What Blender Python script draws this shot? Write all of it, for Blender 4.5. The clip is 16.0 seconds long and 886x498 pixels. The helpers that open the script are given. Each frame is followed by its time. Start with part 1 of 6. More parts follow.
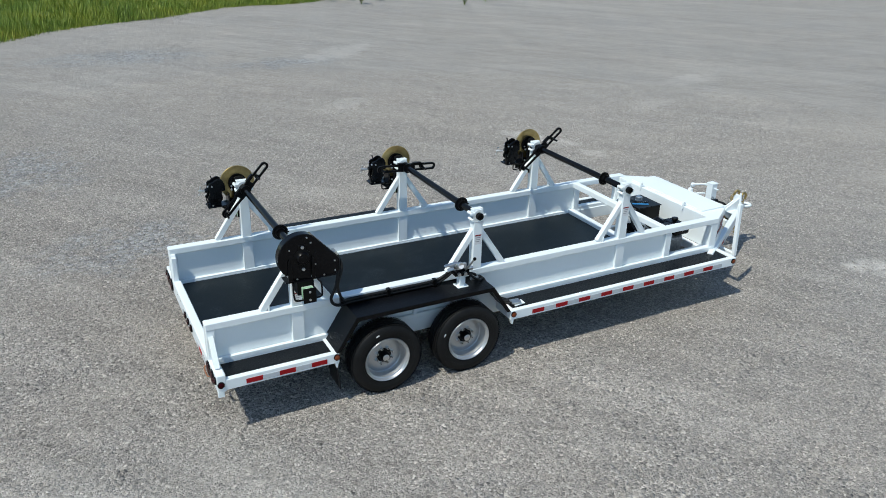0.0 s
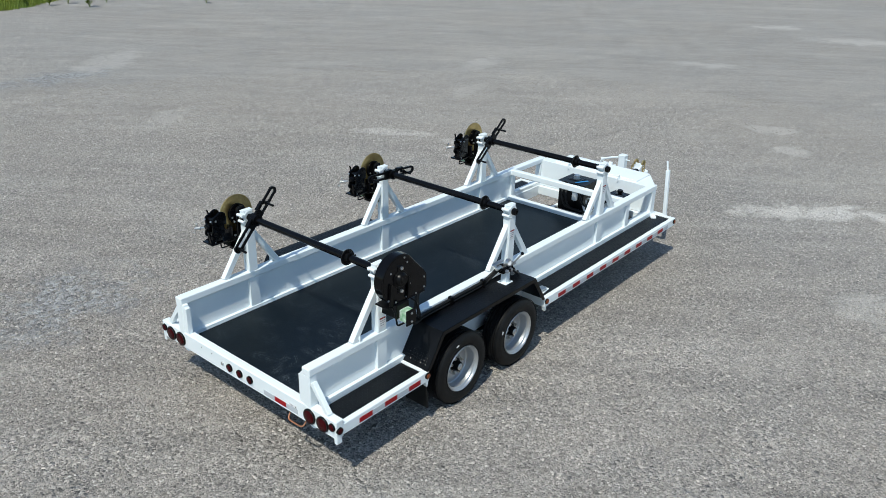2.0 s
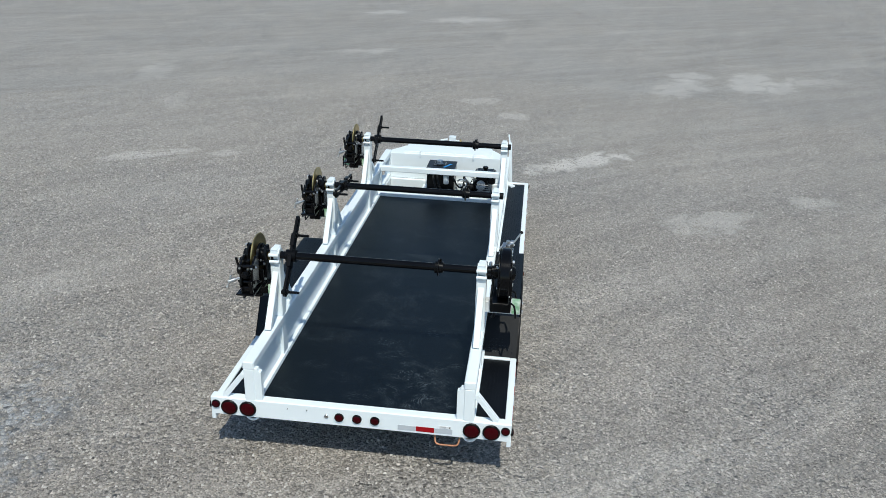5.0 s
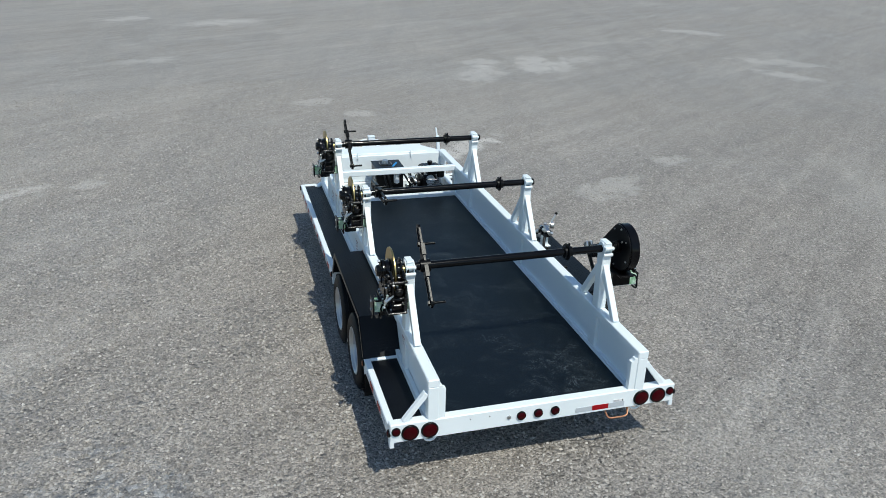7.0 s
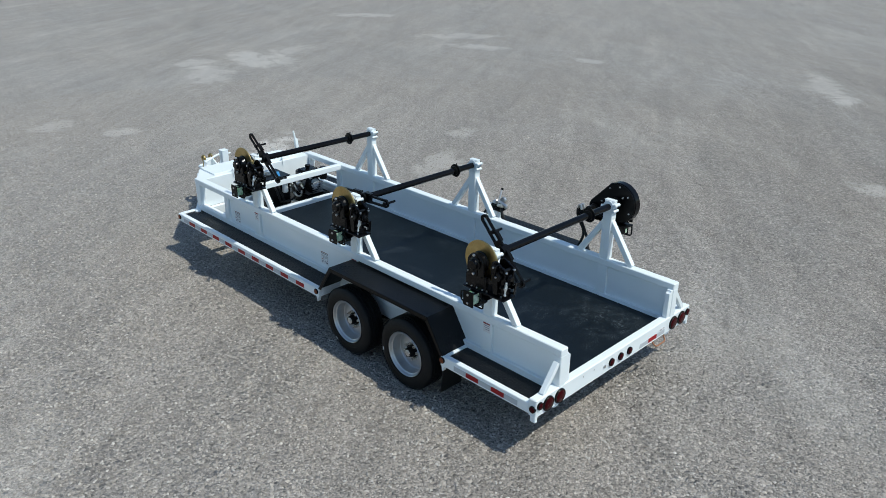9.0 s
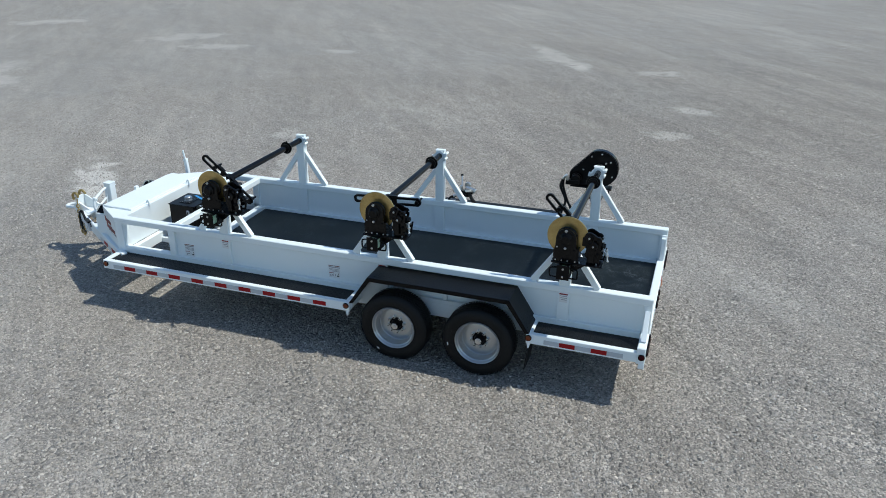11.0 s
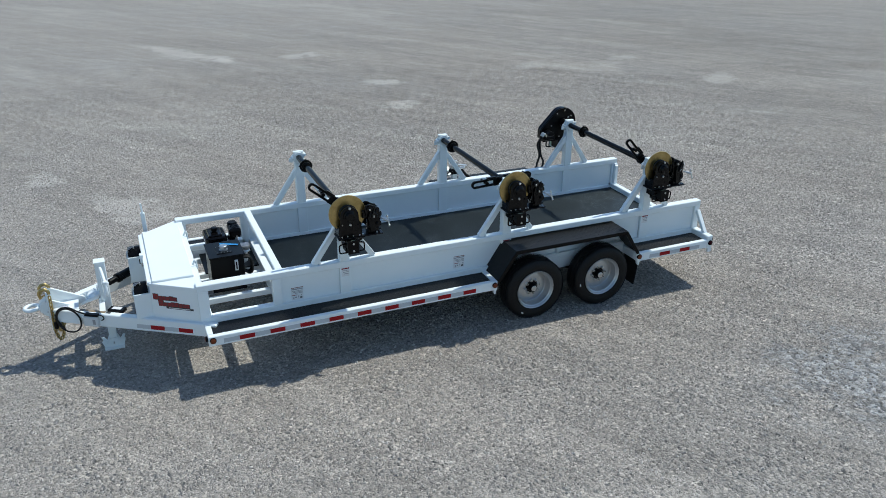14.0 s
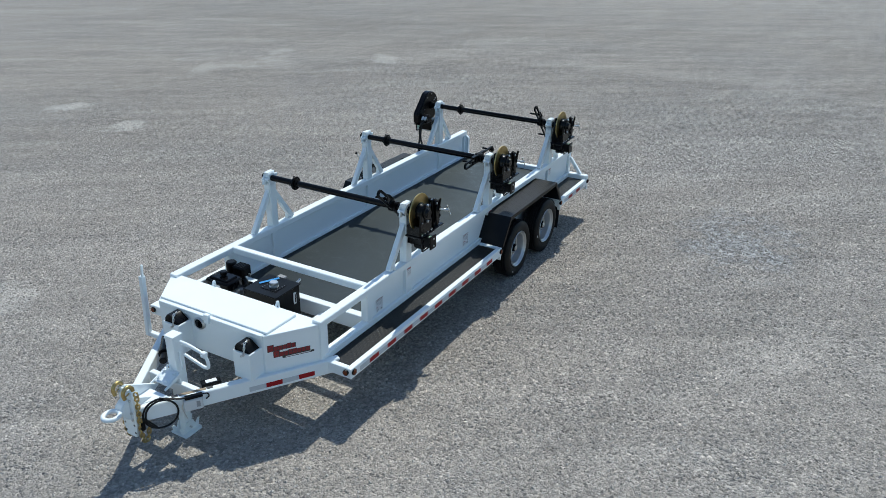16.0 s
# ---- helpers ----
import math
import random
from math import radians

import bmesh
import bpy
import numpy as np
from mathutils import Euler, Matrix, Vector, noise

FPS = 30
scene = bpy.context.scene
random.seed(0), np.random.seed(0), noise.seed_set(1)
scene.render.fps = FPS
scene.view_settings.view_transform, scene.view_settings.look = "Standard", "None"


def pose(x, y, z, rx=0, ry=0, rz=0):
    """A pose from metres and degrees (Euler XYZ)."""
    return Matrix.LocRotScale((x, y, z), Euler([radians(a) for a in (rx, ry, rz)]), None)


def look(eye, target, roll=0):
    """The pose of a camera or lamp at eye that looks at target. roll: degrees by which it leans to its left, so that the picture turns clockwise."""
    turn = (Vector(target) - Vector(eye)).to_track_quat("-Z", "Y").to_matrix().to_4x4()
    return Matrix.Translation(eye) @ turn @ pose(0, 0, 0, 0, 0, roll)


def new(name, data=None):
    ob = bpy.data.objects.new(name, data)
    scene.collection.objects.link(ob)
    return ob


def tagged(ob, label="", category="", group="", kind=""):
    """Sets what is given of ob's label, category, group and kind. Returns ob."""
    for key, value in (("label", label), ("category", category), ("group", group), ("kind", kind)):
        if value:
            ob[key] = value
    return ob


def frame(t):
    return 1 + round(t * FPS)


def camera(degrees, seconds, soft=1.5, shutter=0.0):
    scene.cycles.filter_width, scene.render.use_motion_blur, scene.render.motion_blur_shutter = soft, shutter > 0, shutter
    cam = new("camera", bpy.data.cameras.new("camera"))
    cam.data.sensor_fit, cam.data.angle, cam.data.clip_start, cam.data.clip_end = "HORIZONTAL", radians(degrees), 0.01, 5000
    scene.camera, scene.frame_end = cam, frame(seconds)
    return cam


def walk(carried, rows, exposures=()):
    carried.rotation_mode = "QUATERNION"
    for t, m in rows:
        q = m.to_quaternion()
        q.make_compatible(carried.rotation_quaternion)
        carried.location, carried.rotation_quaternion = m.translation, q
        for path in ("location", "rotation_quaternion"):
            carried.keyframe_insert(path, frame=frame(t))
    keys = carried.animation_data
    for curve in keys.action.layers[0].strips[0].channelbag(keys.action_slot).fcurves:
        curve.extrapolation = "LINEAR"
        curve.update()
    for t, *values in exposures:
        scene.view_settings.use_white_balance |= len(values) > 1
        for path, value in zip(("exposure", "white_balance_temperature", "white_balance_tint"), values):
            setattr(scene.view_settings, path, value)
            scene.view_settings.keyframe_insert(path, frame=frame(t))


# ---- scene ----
cam = camera(59.30, 16.0, soft=0.55)

# ---------------------------------------------------------------- camera
PATH = [
    (0, (-1.022, -7.516, 4.603), (-0.1665, -5.8992, 3.7942), 1.22),
    (0.5, (-1.767, -7.031, 4.607), (-0.7572, -5.5069, 3.7970), 1.18),
    (1, (-2.447, -6.513, 4.604), (-1.2952, -5.0930, 3.7937), 1.21),
    (1.5, (-3.052, -5.946, 4.612), (-1.7685, -4.6450, 3.8003), 1.21),
    (2, (-3.566, -5.347, 4.617), (-2.1594, -4.1807, 3.8039), 1.29),
    (2.5, (-4.007, -4.725, 4.614), (-2.4906, -3.7063, 3.7999), 1.36),
    (3, (-4.374, -4.110, 4.615), (-2.7628, -3.2475, 3.8015), 1.59),
    (3.2, (-4.515, -3.863, 4.619), (-2.8706, -3.0660, 3.8061), 1.69),
    (5.3, (-5.461, -0.766, 4.556), (-3.6307, -0.6743, 3.7545), 1.76),
    (5.5, (-5.471, -0.413, 4.537), (-3.6381, -0.3962, 3.7363), 1.78),
    (6, (-5.465, 0.486, 4.505), (-3.6384, 0.3205, 3.7085), 1.77),
    (6.5, (-5.354, 1.446, 4.475), (-3.5505, 1.1010, 3.6822), 1.59),
    (7, (-5.136, 2.414, 4.460), (-3.3741, 1.8910, 3.6711), 1.52),
    (7.5, (-4.814, 3.377, 4.448), (-3.1203, 2.6612, 3.6598), 1.34),
    (8, (-4.453, 4.229, 4.466), (-2.8678, 3.3009, 3.6744), 1.08),
    (8.5, (-3.972, 5.049, 4.505), (-2.5247, 3.9236, 3.7058), 0.79),
    (8.7, (-3.764, 5.383, 4.531), (-2.3756, 4.1870, 3.7306), 0.71),
    (10.8, (-0.638, 7.871, 4.546), (0.0286, 6.1682, 3.7373), 0.61),
    (11, (-0.258, 8.029, 4.563), (0.3326, 6.3001, 3.7493), 0.42),
    (11.5, (0.727, 8.388, 4.605), (1.1282, 6.6105, 3.7819), 0.11),
    (12, (1.813, 8.646, 4.634), (2.0244, 6.8388, 3.8050), 0.15),
    (12.5, (3.017, 8.808, 4.652), (3.0257, 6.9895, 3.8187), 0.14),
    (13, (4.270, 8.840, 4.677), (4.0403, 7.0379, 3.8411), 0.18),
    (13.5, (5.571, 8.728, 4.702), (5.0871, 6.9772, 3.8639), 0.26),
    (14, (6.913, 8.402, 4.706), (6.1850, 6.7382, 3.8686), 0.52),
    (14.5, (8.227, 7.860, 4.709), (7.2579, 6.3229, 3.8730), 0.61),
    (15, (9.397, 7.089, 4.695), (8.1909, 5.7286, 3.8613), 0.77),
    (15.5, (10.445, 6.129, 4.685), (9.0320, 4.9859, 3.8506), 0.84),
    (16, (11.346, 5.084, 4.707), (9.7625, 4.1912, 3.8735), 0.92),
]
walk(cam, [(t, look(e, a, r)) for t, e, a, r in PATH], exposures=[(0.0, -0.05, 6450, 3), (3.0, -0.08, 6450, 3), (5.5, -0.14, 6420, 3), (8.5, -0.15, 6380, 3), (11.0, -0.08, 6320, 3), (16.0, -0.05, 6290, 3)])

# ---------------------------------------------------------------- light
SUN_DIR = Vector((-0.585, -0.178, 1.0)).normalized()
world = bpy.data.worlds.new("sky")
scene.world = world
world.use_nodes = True
wn = world.node_tree.nodes
sky = wn.new("ShaderNodeTexSky")
sky.sky_type = "NISHITA"
sky.sun_disc = False
sky.sun_elevation = math.asin(SUN_DIR.z)
sky.sun_rotation = math.atan2(SUN_DIR.x, SUN_DIR.y)
sky.air_density = 1.0
sky.dust_density = 0.3
sky.ozone_density = 2.3
wn["Background"].inputs["Strength"].default_value = 0.145
world.node_tree.links.new(sky.outputs[0], wn["Background"].inputs[0])
sun_data = bpy.data.lights.new("sun", "SUN")
sun_data.energy = 4.05
sun_data.angle = radians(0.6)
sun_data.color = (1.0, 0.955, 0.885)
sun = new("sun", sun_data)
sun.matrix_world = look(SUN_DIR * 40, (0, 0, 0))

# ---------------------------------------------------------------- materials


def nodes_of(name):
    m = bpy.data.materials.new(name)
    m.use_nodes = True
    nt = m.node_tree
    return m, nt.nodes, nt.links, nt.nodes["Principled BSDF"]


def ramp(n, stops):
    r = n.new("ShaderNodeValToRGB")
    while len(r.color_ramp.elements) < len(stops):
        r.color_ramp.elements.new(0.5)
    for e, (p, c) in zip(r.color_ramp.elements, stops):
        e.position = p
        e.color = (*c, 1) if len(c) == 3 else c
    return r


def noise_tex(n, l, scale, detail=4.0, rough=0.55, vec=None, distort=0.0):
    t = n.new("ShaderNodeTexNoise")
    t.inputs["Scale"].default_value = scale
    t.inputs["Detail"].default_value = detail
    t.inputs["Roughness"].default_value = rough
    t.inputs["Distortion"].default_value = distort
    if vec is not None:
        l.new(vec, t.inputs["Vector"])
    return t


def mix_col(n, l, fac, a, b, mode="MIX"):
    m = n.new("ShaderNodeMix")
    m.data_type = "RGBA"
    m.blend_type = mode
    for socket, value in ((m.inputs[0], fac), (m.inputs[6], a), (m.inputs[7], b)):
        if isinstance(value, bpy.types.NodeSocket):
            l.new(value, socket)
        elif isinstance(value, (int, float)):
            socket.default_value = value
        else:
            socket.default_value = (*value, 1)
    return m.outputs[2]


def paint(name, dark, light, rough=0.4, metal=0.0, grain=30.0, big=2.0, bump=0.02, spread=0.1, coat=0.0, spec=0.5):
    """A surface that varies at two scales, in colour and in gloss, with a fine relief."""
    m, n, l, p = nodes_of(name)
    co = n.new("ShaderNodeTexCoord").outputs["Object"]
    a = noise_tex(n, l, big, 5, 0.6, co)
    b = noise_tex(n, l, grain, 3, 0.6, co)
    mixed = n.new("ShaderNodeMath")
    mixed.operation = "MULTIPLY_ADD"
    l.new(b.outputs["Fac"], mixed.inputs[0])
    mixed.inputs[1].default_value = 0.35
    l.new(a.outputs["Fac"], mixed.inputs[2])
    r = ramp(n, [(0.45, dark), (0.85, light)])
    l.new(mixed.outputs[0], r.inputs[0])
    l.new(r.outputs[0], p.inputs["Base Color"])
    g = n.new("ShaderNodeMapRange")
    g.inputs["To Min"].default_value = max(0.02, rough - spread)
    g.inputs["To Max"].default_value = rough + spread
    l.new(a.outputs["Fac"], g.inputs["Value"])
    l.new(g.outputs[0], p.inputs["Roughness"])
    p.inputs["Metallic"].default_value = metal
    p.inputs["Coat Weight"].default_value = coat
    p.inputs["Specular IOR Level"].default_value = spec
    if bump:
        u = n.new("ShaderNodeBump")
        u.inputs["Strength"].default_value = bump
        u.inputs["Distance"].default_value = 0.01
        l.new(b.outputs["Fac"], u.inputs["Height"])
        l.new(u.outputs[0], p.inputs["Normal"])
    return m


WHITE = paint("white_enamel", (0.772, 0.828, 0.842), (0.815, 0.858, 0.87), 0.38, grain=60, big=1.5, bump=0.02, coat=0.25)
GLOSS = paint("black_gloss_enamel", (0.002, 0.002, 0.0024), (0.005, 0.005, 0.006), 0.14, grain=80, bump=0.03, spread=0.05, spec=0.16)
BLACK = paint("black_satin_paint", (0.0015, 0.0015, 0.0018), (0.004, 0.004, 0.0045), 0.3, grain=90, bump=0.05, spec=0.15)
CASTING = paint("black_gloss_casting", (0.0015, 0.0015, 0.0018), (0.004, 0.004, 0.0045), 0.16, grain=70, big=9, bump=0.16, spread=0.07, spec=0.24)
TREAD = paint("black_tread_plate", (0.001, 0.0013, 0.002), (0.003, 0.0036, 0.005), 0.42, grain=40, big=3, bump=0.06, spec=0.26)
# worn lugs with glints put into the colour, for the sunlit rear slope
LUGS = paint("worn_glint_lugs", (0.004, 0.0045, 0.005), (0.012, 0.0125, 0.014), 0.26, grain=90, big=6, bump=0.05, spread=0.08, spec=0.7)
RUBBER = paint("tyre_rubber", (0.0045, 0.0046, 0.005), (0.011, 0.0112, 0.0115), 0.55, grain=50, big=4, bump=0.08, spec=0.2)
HOSE = paint("hose_rubber", (0.004, 0.004, 0.004), (0.01, 0.01, 0.01), 0.5, grain=60, bump=0.05, spec=0.3)
STEEL = paint("silver_wheel_paint", (0.42, 0.43, 0.44), (0.50, 0.51, 0.52), 0.36, 0.75, grain=70, big=5, bump=0.03)
ZINC = paint("zinc_plated_steel", (0.5, 0.5, 0.5), (0.68, 0.68, 0.67), 0.3, 1.0, grain=90, big=9, bump=0.03)
GOLD = paint("yellow_zinc_steel", (0.36, 0.26, 0.10), (0.55, 0.43, 0.20), 0.33, 1.0, grain=60, big=7, bump=0.03)
COPPER = paint("rusty_wire", (0.30, 0.13, 0.07), (0.45, 0.22, 0.12), 0.5, 0.4, grain=90)
CAST = paint("cast_engine_grey", (0.20, 0.20, 0.21), (0.42, 0.42, 0.43), 0.4, 0.8, grain=60, big=20, bump=0.1)
RED_TAPE = paint("red_reflective_tape", (0.27, 0.003, 0.007), (0.33, 0.004, 0.009), 0.4, grain=200, bump=0.02, spec=0.25)
SILVER_TAPE = paint("silver_reflective_tape", (0.44, 0.47, 0.50), (0.52, 0.55, 0.58), 0.35, grain=200, bump=0.02)
RED_LENS = paint("red_lens", (0.022, 0.0002, 0.0016), (0.046, 0.0004, 0.0026), 0.18, grain=110, bump=0.2, spec=0.12)
AMBER_LENS = paint("amber_lens", (0.14, 0.028, 0.008), (0.19, 0.045, 0.012), 0.3, grain=150, bump=0.06, spec=0.25)
DECAL = paint("decal_white", (0.70, 0.70, 0.70), (0.76, 0.76, 0.76), 0.4, grain=200, bump=0.0)
DECAL_RED = paint("decal_red", (0.20, 0.012, 0.018), (0.26, 0.018, 0.022), 0.4, grain=200, bump=0.0)
DECAL_INK = paint("decal_ink", (0.02, 0.02, 0.022), (0.05, 0.05, 0.05), 0.45, grain=200, bump=0.0)
DECAL_GREY = paint("decal_grey", (0.25, 0.25, 0.26), (0.33, 0.33, 0.34), 0.45, grain=200, bump=0.0)
BLUE = paint("blue_sticker", (0.02, 0.20, 0.48), (0.04, 0.28, 0.6), 0.4, grain=200, bump=0.0)
GREEN = paint("green_sticker", (0.10, 0.32, 0.13), (0.62, 0.72, 0.62), 0.4, grain=25, big=18, bump=0.0)
BROWN_LABEL = paint("brown_label", (0.20, 0.15, 0.09), (0.32, 0.25, 0.17), 0.5, grain=60, bump=0.0)
PLASTIC = paint("white_plastic", (0.55, 0.57, 0.58), (0.66, 0.67, 0.68), 0.4, grain=90)


# dried brush strokes on the deck: x, y, half length, half width, turn, strength
STROKES = [(1.23, -0.05, 0.22, 0.12, 80, 0.55), (0.67, -0.30, 0.25, 0.12, 95, 0.75), (0.76, -0.51, 0.20, 0.10, 110, 0.75), (0.43, -0.54, 0.24, 0.13, 20, 0.8), (0.26, -0.46, 0.20, 0.11, 150, 0.85), (1.02, -0.14, 0.22, 0.11, 95, 0.5), (0.62, -0.64, 0.18, 0.12, 70, 0.7),
           (0.40, -0.17, 0.20, 0.12, 40, 0.55), (0.14, -0.62, 0.16, 0.10, 80, 0.6), (0.20, -0.28, 0.17, 0.10, 60, 0.65), (0.52, -0.42, 0.18, 0.10, 130, 0.65), (0.34, -0.70, 0.18, 0.09, 15, 0.7), (0.90, -0.66, 0.2, 0.09, 95, 0.5), (0.88, -0.32, 0.18, 0.1, 70, 0.5), (0.3, 0.05, 0.2, 0.1, 110, 0.4), (0.55, 0.25, 0.2, 0.1, 80, 0.35), (1.5, -0.5, 0.2, 0.1, 90, 0.4), (1.6, 0.1, 0.2, 0.1, 100, 0.4), (0.73, 0.58, 0.20, 0.10, 100, 0.35), (1.25, 0.45, 0.24, 0.11, 85, 0.3), (2.2, 0.2, 0.25, 0.12, 75, 0.4), (1.75, -0.3, 0.22, 0.1, 100, 0.3), (2.78, 0.42, 0.24, 0.13, 85, 0.4), (3.4, 0.1, 0.28, 0.14, 95, 0.35), (3.9, -0.4, 0.24, 0.12, 60, 0.3)]
FLOOR = 0.585        # deck and side steps


def deck_material():
    """Black rubber belting with dry, swirled dust and fine pale specks."""
    m, n, l, p = nodes_of("black_rubber_deck")
    co = n.new("ShaderNodeTexCoord").outputs["Object"]
    big = noise_tex(n, l, 1.1, 5, 0.6, co)
    swirl = noise_tex(n, l, 2.2, 7, 0.68, co, 1.6)
    brushed = noise_tex(n, l, 22, 4, 0.7, co, 3.0)
    where = ramp(n, [(0.53, (0, 0, 0)), (0.63, (1, 1, 1))])
    l.new(swirl.outputs["Fac"], where.inputs[0])
    lines = ramp(n, [(0.45, (0.03, 0.03, 0.03)), (0.66, (0.45, 0.45, 0.45))])
    l.new(brushed.outputs["Fac"], lines.inputs[0])
    dust = mix_col(n, l, 1.0, where.outputs[0], lines.outputs[0], "MULTIPLY")
    # dried brush strokes: short curved bristle lines, strongest towards the tail of the deck
    wobble = noise_tex(n, l, 9, 4, 0.65, co)
    bent = n.new("ShaderNodeVectorMath")
    bent.operation = "MULTIPLY_ADD"
    l.new(wobble.outputs["Color"], bent.inputs[0])
    bent.inputs[1].default_value = (0.16, 0.16, 0)
    l.new(co, bent.inputs[2])
    patchy = noise_tex(n, l, 13, 5, 0.7, co, 0.8)
    gaps = ramp(n, [(0.44, (0, 0, 0)), (0.60, (1, 1, 1))])
    l.new(patchy.outputs["Fac"], gaps.inputs[0])
    for k, (x, y, length, width, turn, power) in enumerate(STROKES):
        mp = n.new("ShaderNodeMapping")
        mp.vector_type = "TEXTURE"
        mp.inputs["Location"].default_value = (x + 0.08, y + 0.08, FLOOR)
        mp.inputs["Rotation"].default_value = (0, 0, radians(turn))
        mp.inputs["Scale"].default_value = (length, width, 0.2)
        l.new(bent.outputs[0], mp.inputs["Vector"])
        spot = n.new("ShaderNodeTexGradient")
        spot.gradient_type = "SPHERICAL"
        l.new(mp.outputs[0], spot.inputs[0])
        # the bristles swing round a point beside the stroke
        pivot = n.new("ShaderNodeMapping")
        pivot.vector_type = "TEXTURE"
        a = radians(turn + 90 + 40 * math.sin(5.0 * k))
        pivot.inputs["Location"].default_value = (x + 0.26 * math.cos(a), y + 0.26 * math.sin(a), FLOOR)
        l.new(bent.outputs[0], pivot.inputs["Vector"])
        arcs = n.new("ShaderNodeTexWave")
        arcs.wave_type = "RINGS"
        arcs.rings_direction = "Z"
        arcs.inputs["Scale"].default_value = 13.0 + 3.0 * math.sin(3.1 * k)
        arcs.inputs["Distortion"].default_value = 2.2
        arcs.inputs["Detail"].default_value = 4.0
        arcs.inputs["Detail Scale"].default_value = 3.0
        l.new(pivot.outputs[0], arcs.inputs["Vector"])
        line = ramp(n, [(0.55, (0, 0, 0)), (0.95, (1.3 * power, 1.3 * power, 1.3 * power))])
        l.new(arcs.outputs["Fac"], line.inputs[0])
        edge = ramp(n, [(0.0, (0, 0, 0)), (0.45, (1, 1, 1))])
        l.new(spot.outputs["Fac"], edge.inputs[0])
        stroke = mix_col(n, l, 1.0, line.outputs[0], edge.outputs[0], "MULTIPLY")
        stroke = mix_col(n, l, 1.0, stroke, gaps.outputs[0], "MULTIPLY")
        dust = mix_col(n, l, 1.0, dust, stroke, "LIGHTEN")
    base = ramp(n, [(0.3, (0.0002, 0.0008, 0.0016)), (0.6, (0.0004, 0.0014, 0.0026)), (0.85, (0.0014, 0.003, 0.0045))])
    l.new(big.outputs["Fac"], base.inputs[0])
    fac = n.new("ShaderNodeMath")
    fac.operation = "MULTIPLY"
    fac.inputs[1].default_value = 0.5
    l.new(dust, fac.inputs[0])
    c = mix_col(n, l, fac.outputs[0], base.outputs[0], (0.11, 0.13, 0.145))
    l.new(c, p.inputs["Base Color"])
    g = n.new("ShaderNodeMapRange")
    g.inputs["To Min"].default_value = 0.38
    g.inputs["To Max"].default_value = 0.56
    l.new(big.outputs["Fac"], g.inputs["Value"])
    l.new(g.outputs[0], p.inputs["Roughness"])
    fine = noise_tex(n, l, 70, 3, 0.6, co)
    u = n.new("ShaderNodeBump")
    p.inputs["Specular IOR Level"].default_value = 0.41
    p.inputs["Specular Tint"].default_value = (0.80, 0.97, 1.0, 1)
    u.inputs["Strength"].default_value = 0.10
    u.inputs["Distance"].default_value = 0.01
    l.new(fine.outputs["Fac"], u.inputs["Height"])
    l.new(u.outputs[0], p.inputs["Normal"])
    return m


